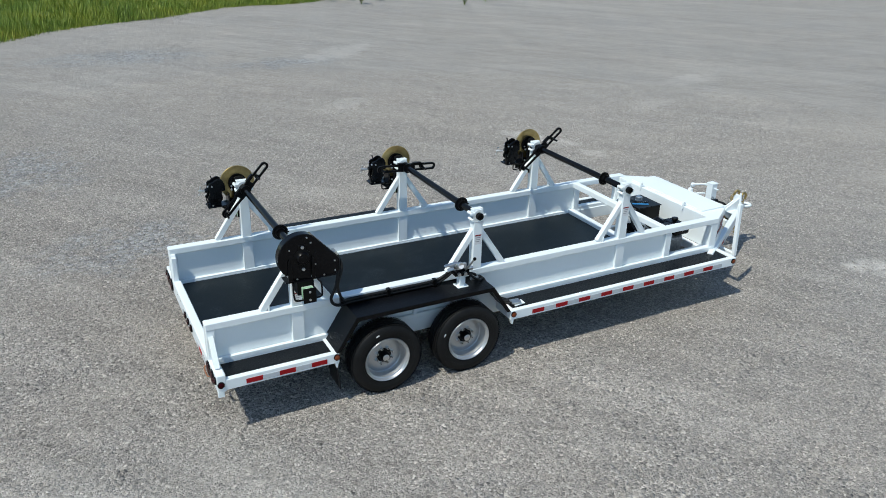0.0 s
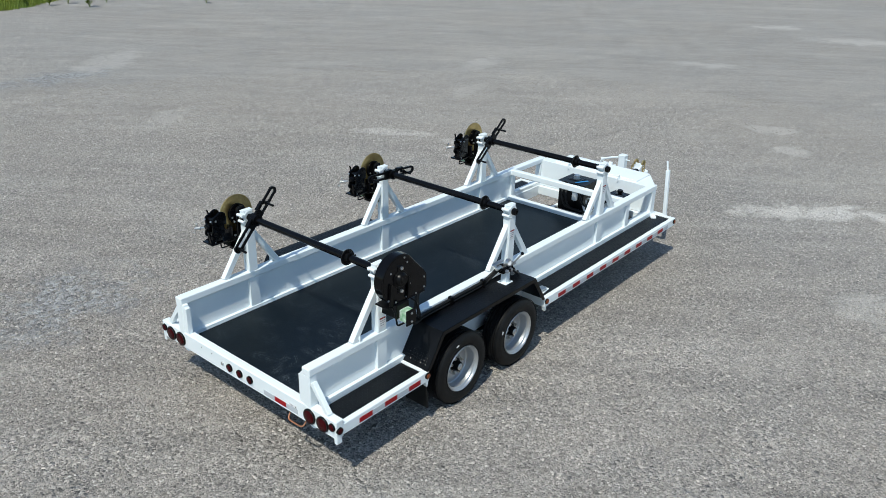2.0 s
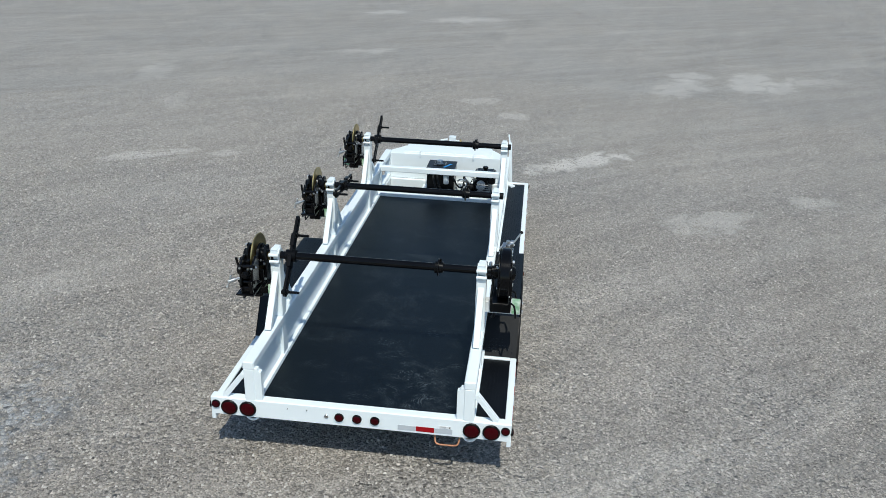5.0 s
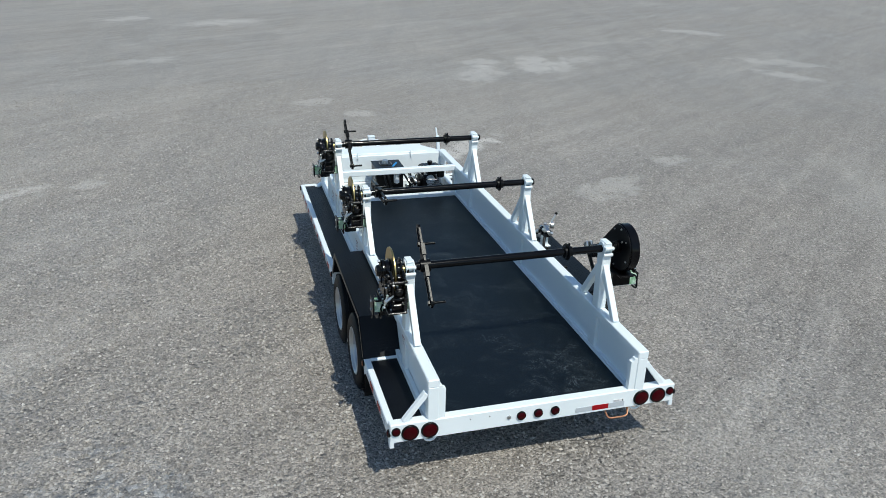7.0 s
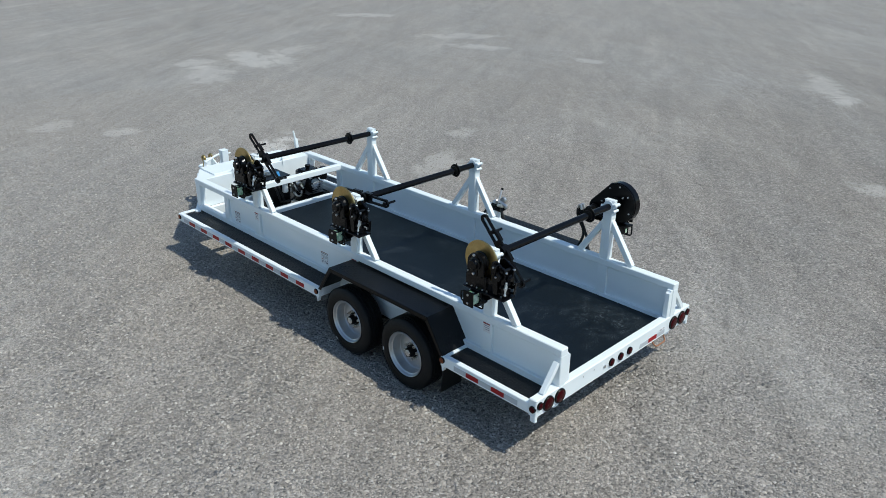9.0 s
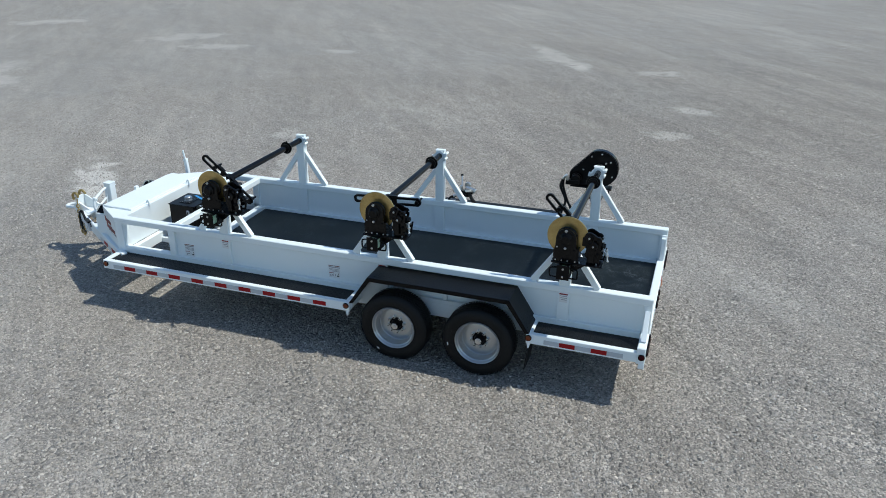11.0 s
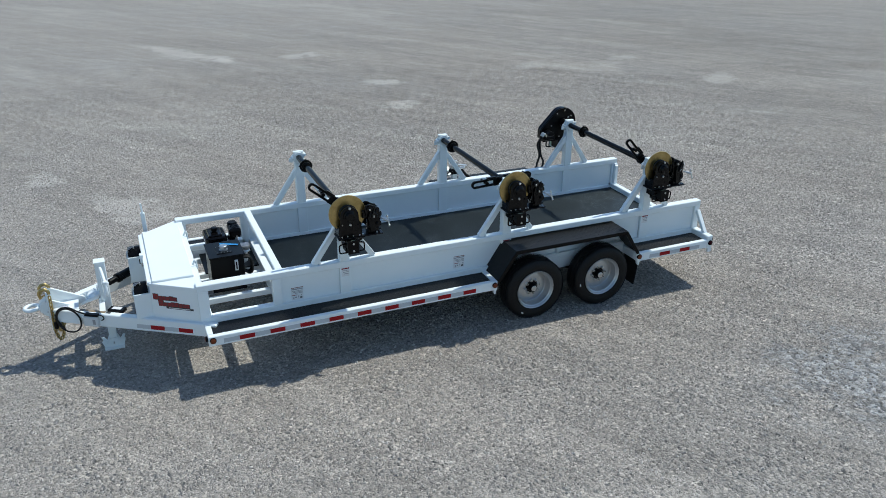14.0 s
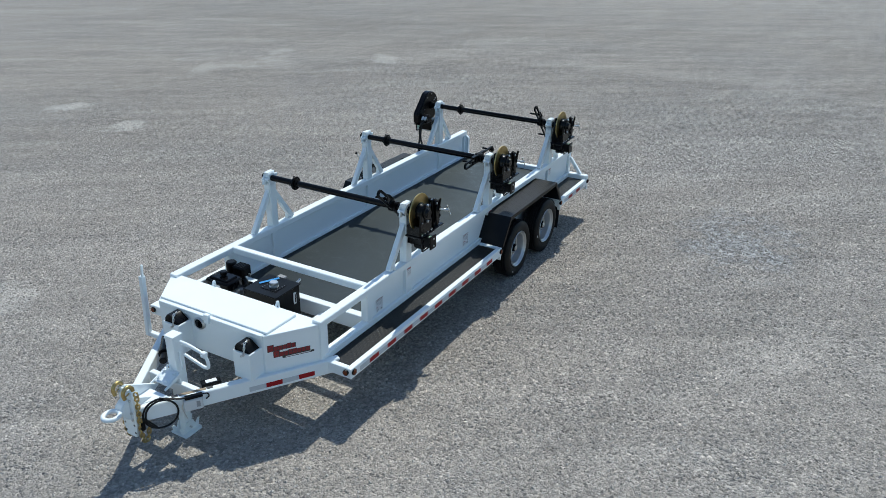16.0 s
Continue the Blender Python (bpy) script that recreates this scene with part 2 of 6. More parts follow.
def gravel_material():
    """Crushed limestone: single tilted stones, finer chips between them, paler dusty and darker stony stretches."""
    m, n, l, p = nodes_of("crushed_limestone")
    co = n.new("ShaderNodeTexCoord").outputs["Object"]

    def maths(op, a, b=None, c=None):
        t = n.new("ShaderNodeMath")
        t.operation = op
        for k, v in enumerate((a, b, c)):
            if isinstance(v, bpy.types.NodeSocket):
                l.new(v, t.inputs[k])
            elif v is not None:
                t.inputs[k].default_value = v
        return t.outputs[0]

    def vector(op, a, b=None):
        t = n.new("ShaderNodeVectorMath")
        t.operation = op
        for k, v in enumerate((a, b)):
            if isinstance(v, bpy.types.NodeSocket):
                l.new(v, t.inputs[k])
            elif v is not None:
                t.inputs[k].default_value = v
        return t

    bend = noise_tex(n, l, 25, 2, 0.5, co)
    warped = n.new("ShaderNodeVectorMath")
    warped.operation = "MULTIPLY_ADD"
    l.new(bend.outputs["Color"], warped.inputs[0])
    warped.inputs[1].default_value = (0.022, 0.022, 0.0)
    l.new(co, warped.inputs[2])

    def cells(scale):
        v = n.new("ShaderNodeTexVoronoi")
        v.voronoi_dimensions = "2D"
        v.inputs["Scale"].default_value = scale
        l.new(warped.outputs[0], v.inputs["Vector"])
        sep = n.new("ShaderNodeSeparateColor")
        l.new(v.outputs["Color"], sep.inputs[0])
        # each stone leans its own way
        lean = vector("SUBTRACT", v.outputs["Color"], (0.5, 0.5, 0.5)).outputs[0]
        off = vector("SUBTRACT", warped.outputs[0], v.outputs["Position"]).outputs[0]
        slope = maths("MULTIPLY", vector("DOT_PRODUCT", lean, off).outputs["Value"], 1.8)
        dome = maths("MULTIPLY", maths("POWER", v.outputs["Distance"], 2.0), -0.9 / scale)
        return sep, maths("ADD", slope, dome)

    one, high = cells(33)
    two, low = cells(70)
    three, proud = cells(17)
    tone = ramp(n, [(0.0, (0.19, 0.19, 0.19)), (0.3, (0.325, 0.325, 0.325)), (0.75, (0.44, 0.44, 0.44)), (0.95, (0.54, 0.54, 0.54)), (1.0, (0.68, 0.68, 0.68))])
    l.new(one.outputs[2], tone.inputs[0])
    small = ramp(n, [(0.0, (0.19, 0.19, 0.19)), (0.4, (0.34, 0.34, 0.34)), (0.9, (0.45, 0.45, 0.45)), (1.0, (0.58, 0.58, 0.58))])
    l.new(two.outputs[2], small.inputs[0])
    patch = noise_tex(n, l, 0.7, 7, 0.7, co)
    # coarser stone on the tongue plug's side of the yard, finer and browner on the other
    axes = n.new("ShaderNodeSeparateXYZ")
    l.new(co, axes.inputs[0])
    across = n.new("ShaderNodeMapRange")
    across.inputs["From Min"].default_value = -5.0
    across.inputs["From Max"].default_value = 5.0
    across.inputs["To Min"].default_value = -0.08
    across.inputs["To Max"].default_value = -0.03
    l.new(axes.outputs[1], across.inputs["Value"])
    pf = ramp(n, [(0.40, (0.1, 0.1, 0.1)), (0.60, (0.95, 0.95, 0.95))])
    l.new(maths("ADD", patch.outputs["Fac"], across.outputs[0]), pf.inputs[0])
    mottle = maths("GREATER_THAN", one.outputs[1], maths("SUBTRACT", 1.0, pf.outputs[0]))
    c = mix_col(n, l, mottle, small.outputs[0], tone.outputs[0])
    # warm and cool stretches
    hue = noise_tex(n, l, 0.16, 4, 0.6, co)
    hf = ramp(n, [(0.36, (0.898, 0.800, 0.700)), (0.64, (0.888, 0.819, 0.750))])
    l.new(maths("ADD", hue.outputs["Fac"], across.outputs[0]), hf.inputs[0])
    c = mix_col(n, l, 1.0, c, hf.outputs[0], "MULTIPLY")
    # packed, dusty ground in long pale streaks
    streak_map = n.new("ShaderNodeMapping")
    streak_map.vector_type = "TEXTURE"
    streak_map.inputs["Scale"].default_value = (7.0, 2.6, 1)
    streak_map.inputs["Rotation"].default_value = (0, 0, radians(-55))
    l.new(co, streak_map.inputs["Vector"])
    streak = noise_tex(n, l, 1.0, 7, 0.62, streak_map.outputs[0], 0.6)
    sf = ramp(n, [(0.52, (0, 0, 0)), (0.72, (0.6, 0.6, 0.6))])
    l.new(streak.outputs["Fac"], sf.inputs[0])
    dust = (0.45, 0.42, 0.38)
    c = mix_col(n, l, sf.outputs[0], c, dust)
    # faint wheel tracks, crossing
    for turn, seed, fine in ((-53, 3.0, 1.0), (-66, 11.0, 1.3), (-12, 23.0, 1.0), (-58, 7.0, 2.6), (-44, 31.0, 3.2)):
        tm = n.new("ShaderNodeMapping")
        tm.inputs["Location"].default_value = (seed, seed * 2, 0)
        tm.inputs["Rotation"].default_value = (0, 0, radians(turn))
        tm.vector_type = "TEXTURE"
        tm.inputs["Scale"].default_value = (9.0, 1.0 / fine, 1)
        l.new(co, tm.inputs["Vector"])
        tn = noise_tex(n, l, 1.0, 6, 0.65, tm.outputs[0], 0.9)
        tf = ramp(n, [(0.36, (0.92, 0.92, 0.92)), (0.5, (1.0, 1.0, 1.0)), (0.64, (1.075, 1.075, 1.075))])
        l.new(tn.outputs["Fac"], tf.inputs[0])
        c = mix_col(n, l, 1.0, c, tf.outputs[0], "MULTIPLY")
    clump = noise_tex(n, l, 3.2, 6, 0.7, co)
    cf = ramp(n, [(0.36, (0.90, 0.90, 0.895)), (0.64, (1.08, 1.08, 1.08))])
    l.new(clump.outputs["Fac"], cf.inputs[0])
    c = mix_col(n, l, 1.0, c, cf.outputs[0], "MULTIPLY")
    # handfuls of darker and paler stone
    grit = noise_tex(n, l, 26, 2, 0.6, co)
    gf = ramp(n, [(0.32, (0.75, 0.75, 0.75)), (0.5, (0.99, 0.99, 0.99)), (0.68, (1.20, 1.20, 1.20))])
    l.new(grit.outputs["Fac"], gf.inputs[0])
    c = mix_col(n, l, 1.0, c, gf.outputs[0], "MULTIPLY")
    # drifts of coarser stone, lying darker and rougher than the packed ground between
    drifts = noise_tex(n, l, 0.55, 6, 0.7, streak_map.outputs[0], 0.5)
    coarse = noise_tex(n, l, 0.9, 7, 0.75, co, 0.6)
    where = ramp(n, [(0.45, (0.3, 0.3, 0.3)), (0.60, (1, 1, 1))])
    l.new(maths("MULTIPLY_ADD", drifts.outputs["Fac"], 0.5, maths("MULTIPLY", coarse.outputs["Fac"], 0.55)), where.inputs[0])
    lump = noise_tex(n, l, 10, 4, 0.7, co)
    lf = ramp(n, [(0.34, (0.80, 0.80, 0.80)), (0.5, (0.99, 0.99, 0.99)), (0.66, (1.15, 1.15, 1.15))])
    l.new(lump.outputs["Fac"], lf.inputs[0])
    c = mix_col(n, l, where.outputs[0], c, mix_col(n, l, 1.0, c, lf.outputs[0], "MULTIPLY"))
    # far-ground glare put into the colour: paler away from the middle of the yard
    ring = n.new("ShaderNodeMapping")
    ring.vector_type = "TEXTURE"
    ring.inputs["Location"].default_value = (-8.0, -4.0, 0)
    ring.inputs["Scale"].default_value = (40, 40, 1)
    l.new(co, ring.inputs["Vector"])
    flat = vector("MULTIPLY", ring.outputs[0], (1, 1, 0)).outputs[0]
    far = vector("LENGTH", flat).outputs["Value"]
    df = ramp(n, [(0.22, (0, 0, 0)), (0.62, (0.36, 0.36, 0.36))])
    l.new(maths("ADD", far, maths("MULTIPLY", maths("SUBTRACT", patch.outputs["Fac"], 0.5), 0.3)), df.inputs[0])
    c = mix_col(n, l, df.outputs[0], c, (0.47, 0.438, 0.40))
    # light falloff put into the colour: darker behind the trailer and on its off side
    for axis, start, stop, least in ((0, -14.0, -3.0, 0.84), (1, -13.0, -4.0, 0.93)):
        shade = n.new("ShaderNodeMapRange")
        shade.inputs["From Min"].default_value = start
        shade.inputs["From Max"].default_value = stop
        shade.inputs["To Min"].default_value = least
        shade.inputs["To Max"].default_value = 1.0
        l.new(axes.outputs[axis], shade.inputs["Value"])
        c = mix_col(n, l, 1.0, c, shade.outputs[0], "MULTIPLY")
    # coarser bluish spills
    frayed = noise_tex(n, l, 1.9, 8, 0.8, co, 0.5)
    torn_edge = maths("MULTIPLY_ADD", frayed.outputs["Fac"], 3.2, -1.0)
    spilt = None
    for x, y, rx, ry in SPILLS:
        spill = n.new("ShaderNodeMapping")
        spill.vector_type = "TEXTURE"
        spill.inputs["Location"].default_value = (x, y, 0)
        spill.inputs["Scale"].default_value = (rx, ry, 1)
        l.new(co, spill.inputs["Vector"])
        blot = n.new("ShaderNodeTexGradient")
        blot.gradient_type = "SPHERICAL"
        l.new(spill.outputs[0], blot.inputs[0])
        spilt = blot.outputs["Fac"] if spilt is None else maths("MAXIMUM", spilt, blot.outputs["Fac"])
    bf = ramp(n, [(0.22, (0, 0, 0)), (0.50, (0.6, 0.6, 0.6))])
    l.new(maths("MULTIPLY", spilt, torn_edge), bf.inputs[0])
    chunk = ramp(n, [(0.0, (0.14, 0.14, 0.14)), (0.5, (0.34, 0.34, 0.34)), (1.0, (0.62, 0.62, 0.62))])
    l.new(three.outputs[2], chunk.inputs[0])
    c = mix_col(n, l, bf.outputs[0], c, mix_col(n, l, 1.0, chunk.outputs[0], (0.88, 0.90, 0.92), "MULTIPLY"))
    # pale worn spots where vehicles turned
    torn = noise_tex(n, l, 1.6, 8, 0.75, co, 0.8)
    ragged = ramp(n, [(0.40, (0.15, 0.15, 0.15)), (0.58, (1, 1, 1))])
    l.new(torn.outputs["Fac"], ragged.inputs[0])
    drift = noise_tex(n, l, 0.9, 6, 0.7, co)
    spread = n.new("ShaderNodeVectorMath")
    spread.operation = "MULTIPLY_ADD"
    l.new(drift.outputs["Color"], spread.inputs[0])
    spread.inputs[1].default_value = (1.2, 1.2, 0)
    l.new(vector("SUBTRACT", co, (0.6, 0.6, 0)).outputs[0], spread.inputs[2])
    for x, y, length, width, turn, power in WORN:
        mp = n.new("ShaderNodeMapping")
        mp.vector_type = "TEXTURE"
        mp.inputs["Location"].default_value = (x, y, 0)
        mp.inputs["Rotation"].default_value = (0, 0, radians(turn))
        mp.inputs["Scale"].default_value = (length, width, 1)
        l.new(spread.outputs[0], mp.inputs["Vector"])
        gr = n.new("ShaderNodeTexGradient")
        gr.gradient_type = "SPHERICAL"
        l.new(mp.outputs[0], gr.inputs[0])
        f = maths("MULTIPLY", gr.outputs["Fac"], ragged.outputs[0])
        rf = ramp(n, [(0.06, (0, 0, 0)), (0.34, (0.85 * power, 0.85 * power, 0.85 * power))])
        l.new(f, rf.inputs[0])
        c = mix_col(n, l, rf.outputs[0], c, (0.64, 0.605, 0.56))
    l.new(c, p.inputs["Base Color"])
    p.inputs["Roughness"].default_value = 0.8
    p.inputs["Specular IOR Level"].default_value = 0.6
    h = maths("ADD", maths("MULTIPLY", high, mottle), maths("MULTIPLY", low, 0.8))
    h = maths("ADD", h, maths("MULTIPLY", proud, bf.outputs[0]))
    u = n.new("ShaderNodeBump")
    u.inputs["Strength"].default_value = 0.9
    u.inputs["Distance"].default_value = 1.0
    l.new(h, u.inputs["Height"])
    l.new(u.outputs[0], p.inputs["Normal"])
    return m


# spills of coarser stone: x, y, half lengths along x and y
SPILLS = [(-0.1, 3.7, 2.4, 1.7), (1.6, 19.2, 5.0, 2.4), (6.0, 16.6, 3.4, 1.6), (-1.6, 8.0, 2.2, 2.8)]
# pale worn spots of the yard: x, y, half length, half width, turn, strength
WORN = [(8.52, 6.1, 1.0, 0.42, -58, 0.85), (8.88, 4.8, 0.55, 0.35, -69, 0.6), (9.91, -2.46, 1.8, 0.55, -52, 1.15), (9.35, -1.75, 0.8, 0.5, -45, 0.9), (17.8, -5.5, 2.1, 0.9, -30, 0.45), (19.5, -6.0, 1.3, 0.8, -30, 0.5),
        (19.1, -7.8, 2.2, 0.85, -18, 0.6), (18.4, -8.4, 1.4, 0.6, -30, 0.5), (19.7, -9.7, 1.5, 0.8, -56, 0.4), (6.88, -4.27, 1.3, 0.5, -59, 0.5), (8.1, -6.3, 0.55, 0.4, -63, 0.6), (14.7, 0.1, 0.7, 0.5, -53, 0.5), (13.2, -0.9, 0.45, 0.45, -66, 0.6),
        (21.4, 4.4, 1.3, 0.7, -70, 0.5), (30.5, 2.0, 2.4, 1.2, -60, 0.5), (32.2, 5.8, 1.4, 0.9, -50, 0.6), (25.6, -17.8, 2.0, 1.0, 40, 0.5), (18.2, -16.5, 2.2, 0.9, 50, 0.45), (16.0, -15.1, 1.6, 0.7, 20, 0.5), (11.6, -15.8, 0.7, 0.5, 0, 0.5),
        (4.6, -17.5, 3.0, 0.6, 124, 0.4), (3.6, -16.1, 0.8, 0.4, 110, 0.45), (0.0, -11.4, 0.75, 0.5, 166, 0.7), (0.4, -9.0, 0.7, 0.45, 7, 0.55), (1.3, -15.8, 1.0, 0.5, 10, 0.5), (-4.6, -12.0, 1.4, 0.5, 25, 0.22), (-7.4, -11.6, 1.6, 0.6, 30, 0.25), (-8.9, -8.5, 1.3, 0.5, 40, 0.3),
        (12.9, 7.6, 1.2, 0.5, 20, 0.4), (5.8, 10.6, 1.4, 0.5, 30, 0.35), (16.3, 9.7, 1.6, 0.6, 15, 0.4), (8.3, 17.8, 2.6, 0.9, 40, 0.4)]


def island_material(name, stops, rough, drift=0.0):
    """Loose pieces of one mesh, each in its own tone."""
    m, n, l, p = nodes_of(name)
    geo = n.new("ShaderNodeNewGeometry")
    r = ramp(n, stops)
    l.new(geo.outputs["Random Per Island"], r.inputs[0])
    co = n.new("ShaderNodeTexCoord").outputs["Object"]
    fine = noise_tex(n, l, 60, 3, 0.6, co)
    g = ramp(n, [(0.3, (0.85, 0.85, 0.85)), (0.7, (1.1, 1.1, 1.1))])
    l.new(fine.outputs["Fac"], g.inputs[0])
    c = mix_col(n, l, 1.0, r.outputs[0], g.outputs[0], "MULTIPLY")
    if drift:
        # greener and yellower stretches
        wide = noise_tex(n, l, 0.55, 5, 0.65, co)
        wf = ramp(n, [(0.38, (1 - drift, 1 - 0.5 * drift, 1)), (0.62, (1.12, 1.05, 1))])
        l.new(wide.outputs["Fac"], wf.inputs[0])
        c = mix_col(n, l, 1.0, c, wf.outputs[0], "MULTIPLY")
    l.new(c, p.inputs["Base Color"])
    p.inputs["Roughness"].default_value = rough
    p.inputs["Specular IOR Level"].default_value = 0.3
    return m


DECK = deck_material()
GRAVEL = gravel_material()
STONE = island_material("loose_stone", [(0.0, (0.22, 0.202, 0.178)), (0.4, (0.36, 0.332, 0.296)), (0.85, (0.45, 0.416, 0.375)), (1.0, (0.58, 0.54, 0.495))], 0.85)
BLADES = island_material("grass_blades", [(0.0, (0.15, 0.21, 0.022)), (0.6, (0.21, 0.26, 0.03)), (1.0, (0.30, 0.31, 0.06))], 0.6, 0.35)
SOIL = paint("grassy_soil", (0.13, 0.17, 0.022), (0.20, 0.23, 0.04), 0.9, grain=9, big=0.5, bump=0.3)

# ---------------------------------------------------------------- mesh helpers


def shaped(bm, verts, bevel, segments=1):
    if bevel > 0:
        edges = list({e for v in verts for e in v.link_edges})
        bmesh.ops.bevel(bm, geom=edges, offset=bevel, segments=segments, profile=0.6, affect="EDGES", clamp_overlap=True)


def box(x0, x1, y0, y1, z0, z1, bevel=0.004, bm=None):
    bm = bm or bmesh.new()
    m = Matrix.Translation(((x0 + x1) / 2, (y0 + y1) / 2, (z0 + z1) / 2)) @ Matrix.Diagonal((abs(x1 - x0), abs(y1 - y0), abs(z1 - z0), 1))
    shaped(bm, bmesh.ops.create_cube(bm, size=1, matrix=m)["verts"], bevel)
    return bm


def along(a, b, up=(0, 0, 1)):
    """A frame whose x runs from a to b, and its length."""
    a, b = Vector(a), Vector(b)
    x = (b - a).normalized()
    u = Vector(up)
    if abs(x.dot(u)) > 0.99:
        u = Vector((1, 0, 0))
    y = u.cross(x).normalized()
    z = x.cross(y)
    m = Matrix((x, y, z)).transposed().to_4x4()
    m.translation = a
    return m, (b - a).length


def beam(a, b, w, h, bevel=0.004, bm=None, up=(0, 0, 1)):
    bm = bm or bmesh.new()
    m, d = along(a, b, up)
    m = m @ Matrix.Translation((d / 2, 0, 0)) @ Matrix.Diagonal((d, w, h, 1))
    shaped(bm, bmesh.ops.create_cube(bm, size=1, matrix=m)["verts"], bevel)
    return bm


def lathe(a, b, profile, n=24, bm=None):
    """A turned body on the axis from a to b: profile of (distance along the axis, radius)."""
    bm = bm or bmesh.new()
    m, _ = along(a, b)
    rings = []
    for d, r in profile:
        if r < 1e-6:
            rings.append([bm.verts.new(m @ Vector((d, 0, 0)))])
        else:
            rings.append([bm.verts.new(m @ Vector((d, r * math.cos(k * math.tau / n), r * math.sin(k * math.tau / n)))) for k in range(n)])
    for p, q in zip(rings, rings[1:]):
        for k in range(n):
            j = (k + 1) % n
            if len(p) == 1 and len(q) == 1:
                continue
            if len(p) == 1:
                bm.faces.new((p[0], q[k], q[j]))
            elif len(q) == 1:
                bm.faces.new((p[j], p[k], q[0]))
            else:
                bm.faces.new((p[j], p[k], q[k], q[j]))
    bmesh.ops.recalc_face_normals(bm, faces=bm.faces[:])
    return bm


def rod(a, b, r, n=16, bevel=0.003, bm=None, r2=None):
    d = (Vector(b) - Vector(a)).length
    r2 = r if r2 is None else r2
    e = min(bevel, d / 3, r / 2)
    return lathe(a, b, [(0, 0), (0, r - e), (e, r), (d - e, r2), (d, r2 - e), (d, 0)], n, bm)


def prism(pts, axis, lo, hi, bevel=0.003, bm=None):
    """A plate: a polygon in the plane across the axis, from lo to hi along it."""
    bm = bm or bmesh.new()

    def place(u, v, w):
        return {"x": (w, u, v), "y": (u, w, v), "z": (u, v, w)}[axis]

    low = [bm.verts.new(place(u, v, lo)) for u, v in pts]
    top = [bm.verts.new(place(u, v, hi)) for u, v in pts]
    k = len(pts)
    bm.faces.new(low)
    bm.faces.new(top[::-1])
    for i in range(k):
        bm.faces.new((low[i], top[i], top[(i + 1) % k], low[(i + 1) % k]))
    bmesh.ops.recalc_face_normals(bm, faces=bm.faces[:])
    shaped(bm, low + top, bevel)
    return bm


def smooth_line(pts, steps=8):
    """Points on a soft curve through the given ones."""
    p = [Vector(q) for q in pts]
    p = [2 * p[0] - p[1], *p, 2 * p[-1] - p[-2]]
    out = []
    for i in range(1, len(p) - 2):
        a, b, c, d = p[i - 1:i + 3]
        for s in range(steps):
            t = s / steps
            out.append(0.5 * (2 * b + (c - a) * t + (2 * a - 5 * b + 4 * c - d) * t * t + (3 * b - a - 3 * c + d) * t ** 3))
    out.append(p[-2])
    return out


def sweep(pts, r, n=10, steps=8, bm=None, closed=False):
    """A round tube along a soft curve."""
    bm = bm or bmesh.new()
    line = smooth_line(pts, steps) if steps else [Vector(q) for q in pts]
    rings, side = [], None
    count = len(line)
    for i, c in enumerate(line):
        if closed:
            t = (line[(i + 1) % count] - line[i - 1]).normalized()
        else:
            t = (line[min(i + 1, count - 1)] - line[max(i - 1, 0)]).normalized()
        if side is None:
            side = t.orthogonal().normalized()
        side = (side - t * side.dot(t)).normalized()
        other = t.cross(side)
        rings.append([bm.verts.new(c + r * (side * math.cos(k * math.tau / n) + other * math.sin(k * math.tau / n))) for k in range(n)])
    pairs = list(zip(rings, rings[1:]))
    if closed:
        pairs.append((rings[-1], rings[0]))
    for p, q in pairs:
        for k in range(n):
            bm.faces.new((p[k], p[(k + 1) % n], q[(k + 1) % n], q[k]))
    if not closed:
        bm.faces.new(rings[0][::-1])
        bm.faces.new(rings[-1])
    bmesh.ops.recalc_face_normals(bm, faces=bm.faces[:])
    return bm


def mesh_of(name, bm, material):
    me = bpy.data.meshes.new(name)
    bm.to_mesh(me)
    bm.free()
    me.materials.append(material)
    me.shade_smooth()
    me.set_sharp_from_angle(angle=radians(32))
    return me


def part(name, bm, material, parent, label=""):
    ob = new(name, bm if isinstance(bm, bpy.types.Mesh) else mesh_of(name, bm, material))
    if parent is not None:
        ob.parent = parent
        ob.matrix_parent_inverse = parent.matrix_basis.inverted()
    if label:
        ob["label"] = label
    return ob


def thing(name, at, label, category, group="", kind=""):
    ob = new(name)
    ob.empty_display_size = 0.1
    ob.matrix_basis = pose(*at)
    return tagged(ob, label, category, group, kind)


def soup(name, verts, faces, material):
    me = bpy.data.meshes.new(name)
    me.from_pydata([tuple(v) for v in verts], [], faces)
    me.materials.append(material)
    me.update()
    return me


# ---------------------------------------------------------------- ground


